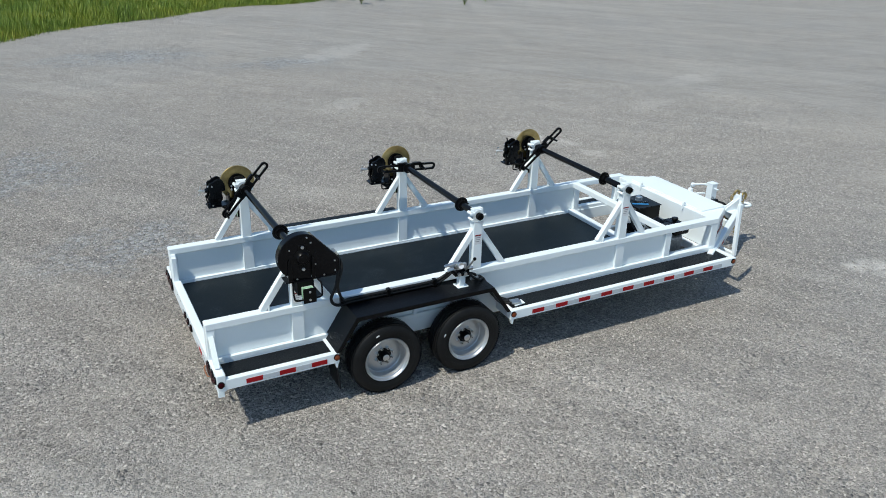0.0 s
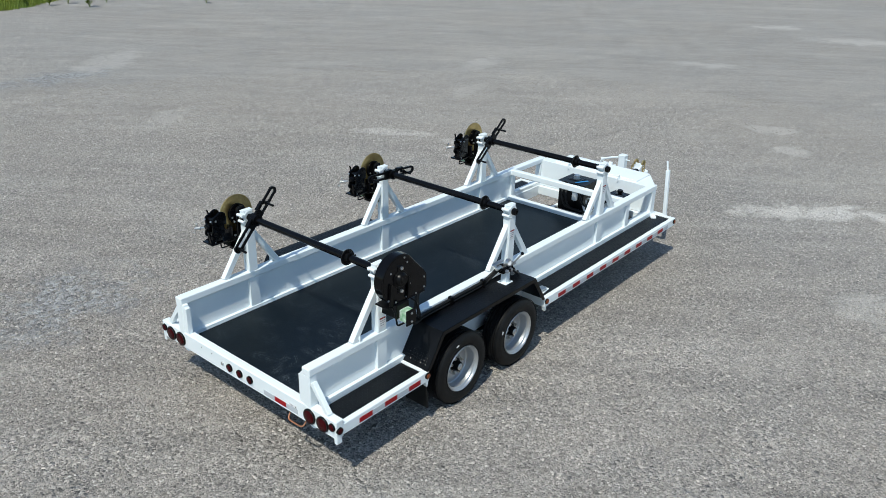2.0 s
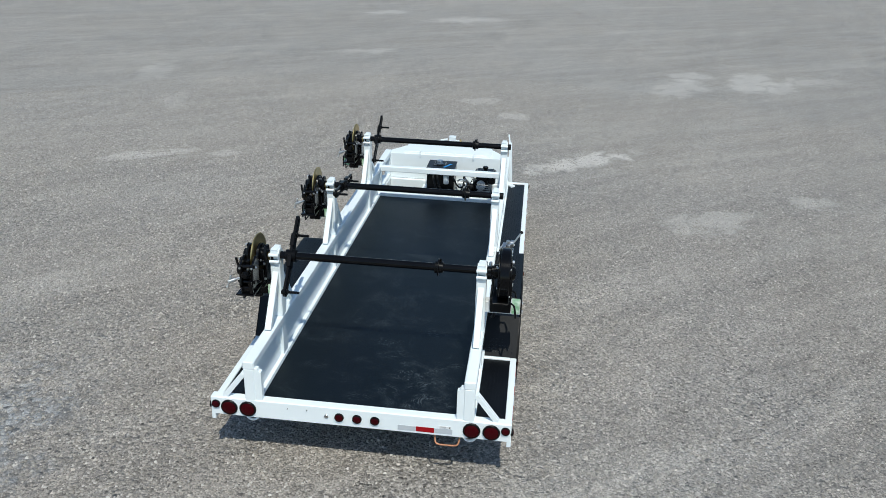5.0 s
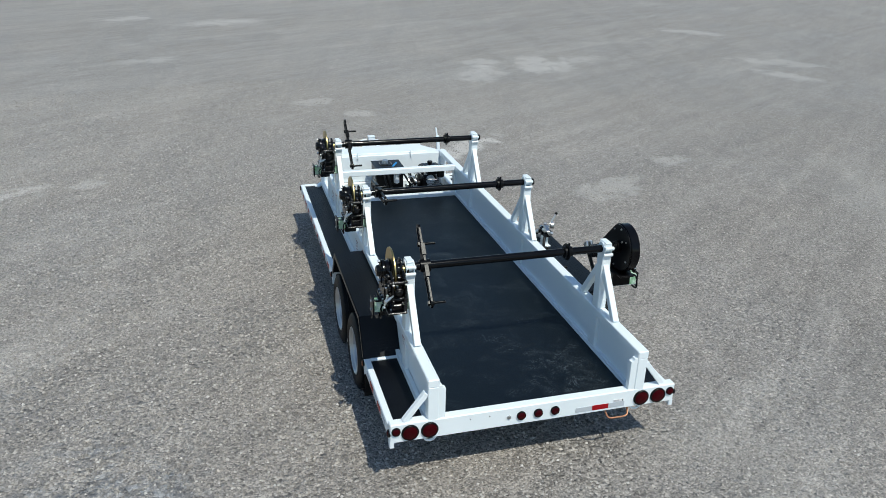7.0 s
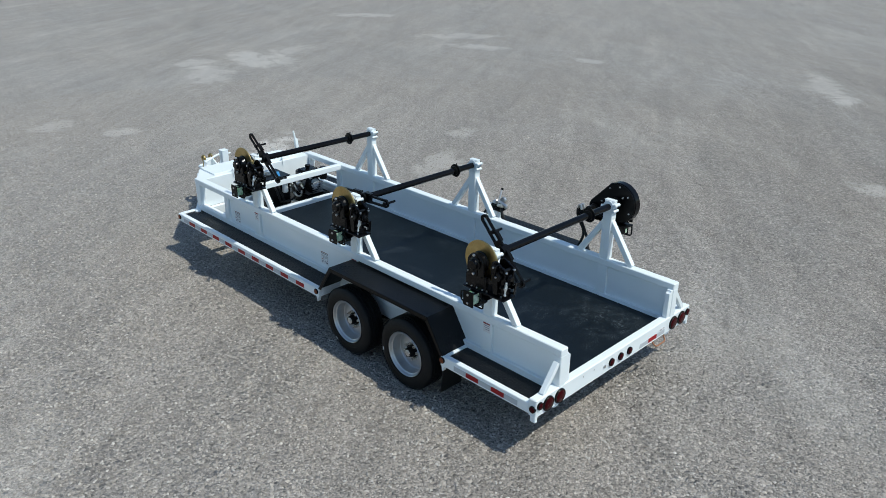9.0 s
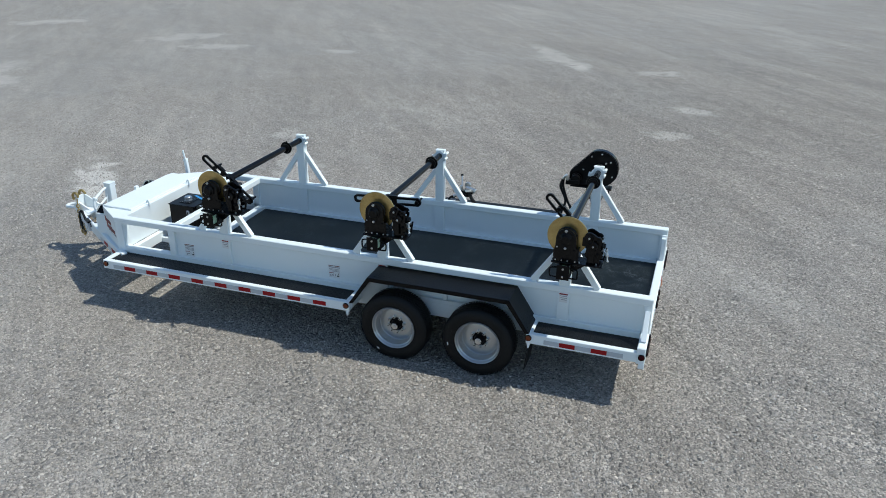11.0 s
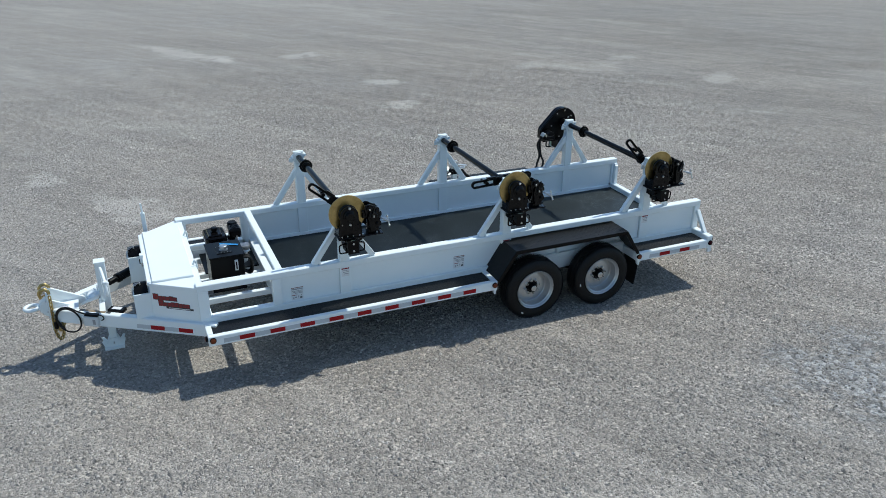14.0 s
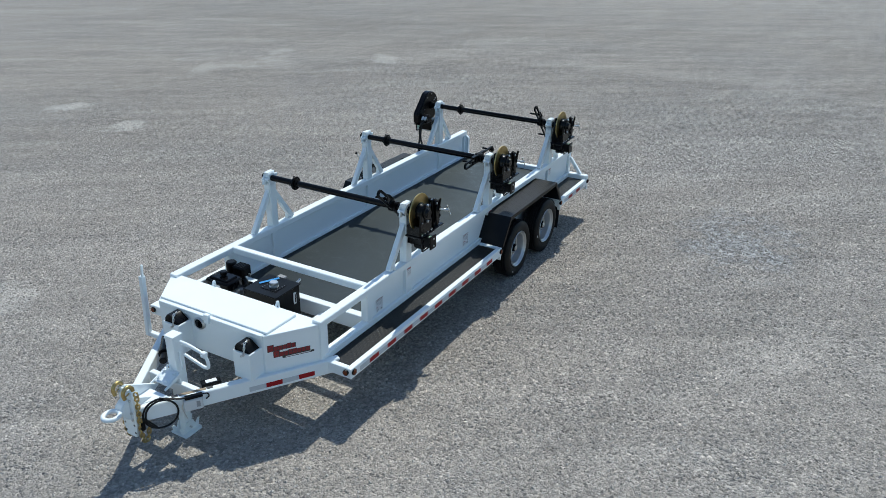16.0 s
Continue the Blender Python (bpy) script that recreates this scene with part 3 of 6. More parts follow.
def build_ground():
    bm = bmesh.new()
    half = 1500
    cuts = [-half, -200, -60, -30, -15, 0, 15, 30, 60, 200, half]
    grid = [[bm.verts.new((x, y, 0)) for x in cuts] for y in cuts]
    for a, b in zip(grid, grid[1:]):
        for i in range(len(cuts) - 1):
            bm.faces.new((a[i], a[i + 1], b[i + 1], b[i]))
    ground = new("ground", mesh_of("ground", bm, GRAVEL))
    tagged(ground, "wide level yard of pale grey crushed limestone gravel", "ground", kind="structure")

    # loose stones that stand proud of the packed gravel
    rng = np.random.default_rng(4)
    count = 210000
    r = 14.5 * rng.random(count) ** 0.58
    a = rng.random(count) * math.tau
    centre = np.stack([3.2 + r * np.cos(a), 0.6 + r * np.sin(a), np.zeros(count)], 1)
    size = 0.009 + 0.015 * rng.random(count) ** 1.6
    unit = np.array([(1, 0, 0), (-0.2, 0.9, 0.1), (-0.9, -0.1, 0), (0.1, -1, 0.05), (0.15, 0.1, 0.75), (-0.1, 0, -0.6)])
    spin = rng.random(count) * math.tau
    c, s = np.cos(spin), np.sin(spin)
    shape = unit[None] * (0.7 + 0.6 * rng.random((count, 6, 3)))
    x = shape[:, :, 0] * c[:, None] - shape[:, :, 1] * s[:, None]
    y = shape[:, :, 0] * s[:, None] + shape[:, :, 1] * c[:, None]
    z = shape[:, :, 2]
    size *= 0.74 + 0.12 * np.clip((centre[:, 1] + 2.0) / 4.0, 0, 1)
    verts = np.stack([x, y, z], 2) * size[:, None, None] + centre[:, None]
    verts[:, :, 2] += size[:, None] * 0.15
    tri = np.array([(0, 1, 4), (1, 2, 4), (2, 3, 4), (3, 0, 4), (1, 0, 5), (2, 1, 5), (3, 2, 5), (0, 3, 5)])
    faces = (tri[None] + 6 * np.arange(count)[:, None, None]).reshape(-1, 3)
    me = soup("gravel", verts.reshape(-1, 3), faces.tolist(), STONE)
    tagged(new("gravel", me), "loose crushed limestone chips scattered over the yard", "gravel", kind="stuff")


def field_edge(x):
    return 25.3 + 0.6 * x + 0.7 * math.sin(x * 0.31) + 0.4 * math.sin(x * 0.9 + 1)


def build_grass():
    bm = bmesh.new()
    xs = [-140 + 2.5 * i for i in range(113)]
    near = [bm.verts.new((x, field_edge(x) + 0.3, 0.012)) for x in xs]
    far = [bm.verts.new((x, field_edge(x) + 300, 0.012)) for x in xs]
    for i in range(len(xs) - 1):
        bm.faces.new((near[i], near[i + 1], far[i + 1], far[i]))
    tagged(new("grass_verge", mesh_of("grass_verge", bm, SOIL)), "rough green soil strip beyond the gravel yard", "ground", kind="structure")
    rng = np.random.default_rng(9)
    verts, faces = [], []
    for spot in range(21000):
        x = rng.uniform(-14, 22) if spot < 19500 else rng.uniform(-48, -26)
        d = rng.random() ** 1.4 * 20
        y = field_edge(x) + d
        tall = (0.18 + 0.34 * rng.random()) * min(1, 0.45 + d * 0.5)
        for _ in range(7):
            ang = rng.random() * math.tau
            w = 0.006 + 0.009 * rng.random()
            h = tall * (0.6 + 0.6 * rng.random())
            bx, by = x + rng.normal(0, 0.12), y + rng.normal(0, 0.12)
            lean = 0.35 * h
            dx, dy = math.cos(ang), math.sin(ang)
            k = len(verts)
            verts += [(bx - dy * w, by + dx * w, 0), (bx + dy * w, by - dx * w, 0),
                      (bx + dx * lean * 0.4 - dy * w * 0.7, by + dy * lean * 0.4 + dx * w * 0.7, h * 0.6),
                      (bx + dx * lean * 0.4 + dy * w * 0.7, by + dy * lean * 0.4 - dx * w * 0.7, h * 0.6),
                      (bx + dx * lean, by + dy * lean, h)]
            faces += [(k, k + 1, k + 3, k + 2), (k + 2, k + 3, k + 4)]
    tagged(new("grass", soup("grass", verts, faces, BLADES)), "tall yellow-green meadow grass along the yard edge", "grass", kind="stuff")


build_ground()
build_grass()

# ---------------------------------------------------------------- trailer: frame and deck
trailer = thing("trailer", (3.2, 0, 0), "white twin-axle cable reel trailer with black rubber deck, standing on gravel", "trailer")

REEL_X = (0.853, 2.848, 4.832)
TOP = 1.033          # top of the side rails
WALL = 0.943          # middle of the side walls
AXLE_X = (1.658, 2.598)


def build_side(s):
    """One side wall: rails, recessed panel, ribs and posts. s: +1 on the near side of the tongue plug, -1 opposite."""
    y = s * WALL
    part("top_rail", box(-0.03, 6.405, y - 0.05, y + 0.05, TOP - 0.075, TOP, 0.008), WHITE, trailer)
    part("side_panel", box(0.02, 5.60, y - 0.008, y + 0.008, 0.45, TOP - 0.07, 0), WHITE, trailer)
    part("bottom_flange", box(0.02, 6.39, y - 0.05, y + 0.052, 0.44, 0.605, 0.006), WHITE, trailer)
    part("inner_lip", beam((0.06, y - s * 0.028, 0.612), (5.44, y - s * 0.028, 0.612), 0.04, 0.02, 0.003), WHITE, trailer)
    part("outer_lip", beam((0.06, y + s * 0.032, 0.625), (6.36, y + s * 0.032, 0.625), 0.04, 0.045, 0.003), WHITE, trailer)
    for x in REEL_X:
        part("rib", box(x - 0.062, x + 0.062, y - 0.04, y + 0.042, 0.6, TOP - 0.072, 0.004), WHITE, trailer)
    part("panel_post", box(5.54, 5.63, y - 0.042, y + 0.044, 0.6, TOP - 0.072, 0.004), WHITE, trailer)
    part("front_post", box(6.29, 6.40, y - 0.045, y + 0.045, 0.6, TOP - 0.072, 0.005), WHITE, trailer)
    part("low_bar", box(5.6, 6.32, y - 0.04, y + 0.044, 0.6, 0.655, 0.004), WHITE, trailer)
    part("rear_post", box(-0.028, 0.055, y - 0.046, y + 0.046, 0.5, TOP - 0.072, 0.006), WHITE, trailer)
    # lip plate with a rounded shoulder inside the rear post
    arc = [(y - s * (0.105 - 0.03 * math.sin(k * math.pi / 8)), 0.935 + 0.03 * (1 - math.cos(k * math.pi / 8))) for k in range(5)]
    pts = [(y - s * 0.04, 0.6), (y - s * 0.105, 0.6), *arc, (y - s * 0.04, 0.97)]
    part("end_plate", prism(pts, "x", -0.02, 0.03, 0.002), WHITE, trailer)
    part("corner_brace", beam((0.01, s * 0.995, 0.90), (0.01, s * 1.18, 0.655), 0.05, 0.045, 0.003), WHITE, trailer)
    for xa in (1.5, 2.12, 2.75):
        part("rib", box(xa - 0.02, xa + 0.02, s * 0.945, s * 0.985, 0.605, 0.925, 0.003), WHITE, trailer)


for side in (1, -1):
    build_side(side)

part("deck", box(0.04, 5.455, -0.93, 0.93, FLOOR - 0.03, FLOOR, 0.003), DECK, trailer, "black rubber deck mat with swirled dust marks")
part("front_sill", box(5.45, 5.545, -0.905, 0.905, 0.46, 0.635, 0.006), WHITE, trailer)
part("upper_crossbar", box(5.50, 5.58, -0.903, 0.903, 0.958, 1.037, 0.008), WHITE, trailer)
part("lower_crossbar", box(6.262, 6.328, -0.89, 0.89, 0.47, 0.60, 0.006), WHITE, trailer)
for xm in (0.9, 1.3, 2.1, 3.0, 3.7, 4.4, 5.0):
    part("floor_joist", box(xm - 0.03, xm + 0.03, -0.89, 0.89, 0.45, FLOOR - 0.031, 0.003), WHITE, trailer)

# ---------------------------------------------------------------- trailer: rear bumper and lights
bumper = part("bumper", box(-0.03, 0.055, -1.305, 1.305, 0.475, 0.655, 0.008), WHITE, trailer, "white box-section rear bumper")


def lamp(x, y, z, r, direction, lens, parent):
    d = Vector(direction)
    c = Vector((x, y, z))
    ring = part("marker_light" if r < 0.06 else "tail_light", lathe(c - d * 0.01, c + d, [(0, 0), (0, r), (0.02, r), (0.026, r * 0.94), (0.026, r * 0.84), (0.018, r * 0.82), (0.018, 0)], 28), BLACK, parent,
                "round light in a black rubber grommet")
    part("lens", lathe(c, c + d, [(0.005, 0), (0.005, r * 0.83), (0.015, r * 0.82), (0.019, r * 0.7), (0.022, r * 0.35), (0.023, 0)], 28), lens, ring,
         "red lens" if lens is RED_LENS else "amber lens")


for s in (1, -1):
    for y, r, z in ((1.256, 0.038, 0.588), (1.138, 0.074, 0.562), (0.972, 0.074, 0.562)):
        lamp(-0.03, s * y, z, r, (-1, 0, 0), RED_LENS, trailer)
    part("corner_tab", box(-0.028, 0.03, s * 1.27, s * 1.307, 0.425, 0.49, 0.004), WHITE, trailer)
    ring = [(0.02, s * 0.955 + 0.05 * math.cos(a), 0.462 + 0.045 * math.sin(a)) for a in [k * math.tau / 20 for k in range(20)]]
    part("tie_ring", sweep(ring, 0.011, 8, 0, closed=True), WHITE, trailer)
for y in (0.165, 0.01, -0.145):
    lamp(-0.03, y, 0.565, 0.041, (-1, 0, 0), RED_LENS, trailer)
part("bumper_bolt", rod((-0.028, 0.277, 0.566), (-0.042, 0.277, 0.566), 0.018, 16), ZINC, trailer)
for y in (0.45, 0.62):
    part("bumper_hole", rod((-0.0285, y, 0.60), (-0.0325, y, 0.60), 0.006, 8), BLACK, trailer)
for y0, y1, m in ((-0.343, -0.498, SILVER_TAPE), (-0.5, -0.655, RED_TAPE), (-0.657, -0.81, SILVER_TAPE)):
    part("reflective_tape", box(-0.0335, -0.0295, y1, y0, 0.503, 0.55, 0), m, bumper)
part("step_handle", sweep([(0.02, -0.66, 0.475), (0.0, -0.66, 0.43), (-0.03, -0.68, 0.395), (-0.035, -0.76, 0.39), (-0.03, -0.85, 0.395), (0.0, -0.87, 0.43), (0.02, -0.87, 0.475)], 0.008, 8, 6), COPPER, trailer, "bent rusty wire handle")
label = part("bumper_label", box(-0.0345, -0.0325, -0.80, -0.70, 0.556, 0.582, 0), DECAL, trailer, "white label with unreadable lines")
for i in range(2):
    part("label_line", box(-0.0352, -0.0343, -0.755, -0.71, 0.562 + 0.009 * i, 0.566 + 0.009 * i, 0), DECAL_GREY, label)
part("label_picture", box(-0.0352, -0.0343, -0.792, -0.785, 0.560, 0.578, 0), DECAL_INK, label)

# ---------------------------------------------------------------- trailer: side steps


def lug_field(name, origin, u_dir, v_dir, nu, nv, pitch, parent, high=0.0017, material=TREAD):
    """Raised diamonds of a tread plate, turned by quarter turns."""
    o, u, v = Vector(origin), Vector(u_dir).normalized(), Vector(v_dir).normalized()
    w = u.cross(v)
    if w.z < 0:
        w = -w
    verts, faces = [], []
    for i in range(nu):
        for j in range(nv):
            c = o + u * (i + 0.5) * pitch + v * (j + 0.5) * pitch
            a = math.pi / 4 if (i + j) % 2 else -math.pi / 4
            p = u * math.cos(a) + v * math.sin(a)
            q = w.cross(p)
            k = len(verts)
            verts += [c - p * 0.014, c + q * 0.0055, c + p * 0.014, c - q * 0.0055, c - p * 0.007 + w * high, c + p * 0.007 + w * high]
            faces += [(k, k + 3, k + 4), (k, k + 4, k + 1), (k + 1, k + 4, k + 5), (k + 1, k + 5, k + 2), (k + 2, k + 5, k + 3), (k + 3, k + 5, k + 4)]
    ob = part(name, soup(name, verts, faces, material), None, parent)
    return tagged(ob, kind="stuff")


def build_step(s, x0, x1, tape_start, tape_count, red_first=0):
    rail = part("step_rail", box(x0, x1, s * 1.245, s * 1.305, 0.49, 0.60, 0.006), WHITE, trailer)
    plate = part("step_plate", box(x0 + 0.01, x1 - 0.01, s * 0.99, s * 1.25, FLOOR - 0.02, FLOOR, 0), TREAD, trailer, "black tread plate step")
    n = int((x1 - x0 - 0.12) / 0.031)
    lug_field("tread_pattern", (x0 + 0.06, s * 1.005, FLOOR), (1, 0, 0), (0, s, 0), n, 7, 0.031, plate)
    ends = [x1 - 0.03]
    if x0 > 0.5:
        ends.append(x0 + 0.03)
    for x in ends:
        part("step_end", box(x - 0.03, x + 0.03, s * 0.99, s * 1.246, 0.492, 0.602, 0.005), WHITE, trailer)
    for i in range(tape_count):
        a = tape_start - i * 0.1575
        part("reflective_tape", box(a - 0.156, a, s * 1.304, s * 1.3085, 0.512, 0.560, 0), RED_TAPE if (i + red_first) % 2 else SILVER_TAPE, rail)


for s in (1, -1):
    build_step(s, 3.11, 6.375 if s > 0 else 6.46, 6.225, 18)
    build_step(s, 0.05, 1.15, 0.965 if s > 0 else 1.022, 5, 0 if s > 0 else 1)
    for x, lens in ((6.33 if s > 0 else 6.415, AMBER_LENS), (3.148, AMBER_LENS), (1.122, AMBER_LENS), (0.005, RED_LENS)):
        lamp(x, s * 1.304, 0.557, 0.033, (0, s, 0), lens, trailer)
    lamp(6.38 if s > 0 else 6.465, s * 1.25, 0.557, 0.030, (1, 0, 0), AMBER_LENS, trailer)
    for x in (1.122, 3.14):
        part("rail_drop", prism([(x - 0.02, 0.494), (x + 0.02, 0.494), (x + 0.006, 0.435), (x - 0.006, 0.435)], "y", min(s * 1.26, s * 1.303), max(s * 1.26, s * 1.303), 0.002), WHITE, trailer)

# ---------------------------------------------------------------- trailer: fenders, axles and wheels
FENDER = [(1.12, 0.60), (1.34, 0.94), (2.885, 0.94), (3.11, 0.60)]


def build_fender(s):
    t = 0.01
    outer = [(x, z) for x, z in FENDER]
    inner = [(3.11 - 0.012, 0.60), (2.88, 0.94 - t), (1.345, 0.94 - t), (1.12 + 0.012, 0.60)]
    fender = part("fender", prism(outer + inner, "y", min(s * 0.95, s * 1.305), max(s * 0.95, s * 1.305), 0), TREAD, trailer, "black tread plate fender over two wheels")
    low = [(3.11 - 0.045, 0.60), (2.86, 0.94 - 0.045), (1.365, 0.94 - 0.045), (1.12 + 0.045, 0.60)]
    part("fender_lip", prism(outer + low, "y", min(s * 1.298, s * 1.31), max(s * 1.298, s * 1.31), 0.002), BLACK, fender)
    lug_field("fender_pattern", (1.345, s * 0.99, 0.942), (1, 0, 0), (0, s, 0), 48, 9, 0.031, fender)
    lug_field("fender_pattern", (1.14, s * 0.99, 0.63), (0.225, 0, 0.335), (0, s, 0), 12, 9, 0.031, fender, 0.0032, LUGS)
    lug_field("fender_pattern", (3.09, s * 0.99, 0.63), (-0.225, 0, 0.335), (0, s, 0), 12, 9, 0.031, fender)
    part("fender_gusset", prism([(3.08, 0.50), (3.08, 0.60), (2.87, 0.90), (2.70, 0.93), (2.98, 0.50)], "y", s * 1.0 - 0.004, s * 1.0 + 0.004, 0), WHITE, fender)
    part("mudflap", beam((1.115, s * 1.15, 0.52), (1.155, s * 1.15, 0.165), 0.29, 0.012, 0.003, up=(1, 0, 0)), RUBBER, trailer, "black rubber mudflap")


for s in (1, -1):
    build_fender(s)


def wheel_meshes():
    """A dual-type steel wheel with its tyre, on the y axis, its outer face towards +y."""
    R, W = 0.386, 0.225
    half = [(0.012, 0.238), (0.004, 0.262), (-0.004, 0.30), (-0.006, 0.325), (0.002, 0.352), (0.012, 0.372), (0.024, 0.385), (0.040, 0.3915), (0.052, 0.3925), (0.0525, 0.384), (0.0595, 0.384), (0.060, 0.394), (0.084, 0.395), (0.0845, 0.385), (0.0915, 0.385), (0.092, 0.3953), (W / 2, 0.3955)]
    half = [(d, 0.238 + (r - 0.238) * 0.94) for d, r in half]
    tyre = lathe((0, -W / 2, 0), (0, W / 2, 0), half + [(W - d, r) for d, r in half[-2::-1]] + [(W / 2, 0.225)], 80)
    # notches along the ribs and lugs on the shoulders
    for y, w, count in ((-0.083, 0.022, 84), (0.083, 0.022, 84), (-0.0405, 0.020, 72), (0.0405, 0.020, 72), (0.0, 0.034, 72)):
        for k in range(count):
            m = Matrix.Rotation(k * math.tau / count + y * 9, 4, "Y") @ Matrix.Translation((0, y, R - 0.0005)) @ Matrix.Rotation(0.4 if y > 0 else -0.4, 4, "Z") @ Matrix.Diagonal((0.020, w * 0.92, 0.003, 1))
            bmesh.ops.create_cube(tyre, size=1, matrix=m)
    for r in (0.260, 0.296, 0.338):
        lathe((0, W / 2 - 0.006, 0), (0, 1, 0), [(0.0, r - 0.003), (0.011 if r == 0.296 else 0.006, r - 0.002), (0.011 if r == 0.296 else 0.006, r + 0.002), (0.0, r + 0.003)], 72, tyre)
    rim = lathe((0, 0, 0), (0, 1, 0), [(0.0, 0.0), (0.0, 0.115), (-0.001, 0.145), (-0.007, 0.172), (-0.016, 0.188), (-0.018, 0.196), (-0.010, 0.203), (0.06, 0.208), (0.078, 0.213), (0.084, 0.222), (0.088, 0.226), (0.100, 0.229), (0.108, 0.235), (0.112, 0.240), (0.104, 0.245),
                                       (0.09, 0.236), (-0.08, 0.222), (-0.10, 0.236)], 64)
    hub = lathe((0, -0.020, 0), (0, 1, 0), [(0, 0.080), (0.0225, 0.080), (0.025, 0.076), (0.029, 0.056), (0.075, 0.050), (0.085, 0.044), (0.085, 0.0)], 28)
    cap = lathe((0, 0.062, 0), (0, 1, 0), [(0, 0.036), (0.006, 0.036), (0.010, 0.030), (0.010, 0.018), (0.016, 0.016), (0.018, 0.0)], 24)
    nut = lathe((0, 0.0, 0.09), (0, 1, 0.09), [(0, 0.019), (0.006, 0.019), (0.008, 0.0155), (0.034, 0.0145), (0.036, 0.009), (0.028, 0.008), (0.028, 0.0)], 8)
    # black plug put in for the shade inside the nut's centre hole
    stud = rod((0, 0.02, 0.09), (0, 0.034, 0.09), 0.0075, 8, 0.001)
    valve = rod((0, 0.06, 0.19), (0, 0.085, 0.185), 0.005, 6)
    dash = box(-0.018, 0.018, 0.115, 0.1195, 0.315, 0.328, 0)
    side_ring = lathe((0, W / 2 - 0.004, 0), (0, 1, 0), [(0.002, 0.328), (0.008, 0.327), (0.009, 0.323), (0.002, 0.322)], 72)
    return [mesh_of(*a) for a in (("tyre", tyre, RUBBER), ("rim", rim, STEEL), ("hub", hub, BLACK), ("hub_cap", cap, ZINC), ("lug_nut", nut, ZINC), ("valve_stem", valve, ZINC), ("tyre_mark", dash, PLASTIC), ("tyre_bead", side_ring, RUBBER), ("nut_hole_core", stud, BLACK))]


W_MESH = wheel_meshes()


def build_wheel(x, s, turn):
    wheel = new("wheel")
    wheel.parent = trailer
    wheel.matrix_parent_inverse = trailer.matrix_basis.inverted()
    wheel.matrix_basis = pose(x, s * 1.205, 0.386, 0, turn, 0 if s > 0 else 180)
    wheel["label"] = "black truck tyre on a silver eight-stud steel wheel"

    def put(me, m=None):
        ob = new(me.name.split(".")[0], me)
        ob.parent = wheel
        if m is not None:
            ob.matrix_basis = m
    for me in W_MESH[:4] + W_MESH[5:8]:
        put(me)
    for k in range(8):
        put(W_MESH[4], Matrix.Rotation(k * math.tau / 8, 4, "Y"))
        put(W_MESH[8], Matrix.Rotation(k * math.tau / 8, 4, "Y"))


for s in (1, -1):
    for k, x in enumerate(AXLE_X):
        build_wheel(x, s, 20 + 47 * k + (80 if s > 0 else 0))
        part("leaf_spring", sweep([(x - 0.40, s * 0.93, 0.45), (x, s * 0.93, 0.36), (x + 0.40, s * 0.93, 0.45)], 0.03, 8, 6), BLACK, trailer)
for x in AXLE_X:
    part("axle", rod((x, -1.17, 0.386), (x, 1.17, 0.386), 0.05, 20), BLACK, trailer)

# ---------------------------------------------------------------- trailer: reel stands


def sticker(x, y, z, s, w, h, parent, kind=0):
    """A small warning label on a wall that faces s along y: a coloured head and unreadable lines."""
    lo, hi = (y, y + 0.0015 * s) if s > 0 else (y + 0.0015 * s, y)
    base = part("warning_label", box(x - w / 2, x + w / 2, lo, hi, z - h / 2, z + h / 2, 0), DECAL, parent)
    e = 0.0008 * s
    if kind == 0:
        part("label_head", box(x - w / 2, x + w / 2, lo + e, hi + e, z + h * 0.36, z + h / 2, 0), DECAL_RED, base)
        for i in range(3):
            zz = z + h * (0.2 - 0.2 * i)
            part("label_line", box(x - w * 0.42, x + w * (0.42 - 0.1 * i), lo + e, hi + e, zz - h * 0.03, zz + h * 0.03, 0), DECAL_GREY, base)
        return
    part("label_head", box(x - w / 2, x + w / 2, lo + e, hi + e, z + h * 0.455, z + h / 2, 0), AMBER_LENS, base)
    part("label_head", box(x - w * 0.48, x + w * 0.48, lo + e, hi + e, z + h * 0.33, z + h * 0.40, 0), DECAL_GREY, base)
    for i in range(3):
        zz = z + h * (0.22 - 0.09 * i)
        part("label_line", box(x - w * 0.45, x + w * (0.45 - 0.12 * i), lo + e, hi + e, zz - h * 0.018, zz + h * 0.018, 0), DECAL_GREY, base)
    part("label_line", box(x + w * 0.04, x + w * 0.48, lo + e, hi + e, z - h * 0.13, z - h * 0.09, 0), DECAL_RED, base)
    for x0, x1, z0, z1 in ((0.06, 0.20, -0.34, -0.24), (0.28, 0.36, -0.42, -0.26), (-0.40, -0.22, -0.40, -0.28), (-0.12, -0.07, -0.34, -0.18), (-0.40, -0.34, -0.20, -0.10)):
        part("label_picture", box(x + w * x0, x + w * x1, lo + e, hi + e, z + h * z0, z + h * z1, 0), DECAL_INK if x0 < -0.2 else DECAL_GREY, base)


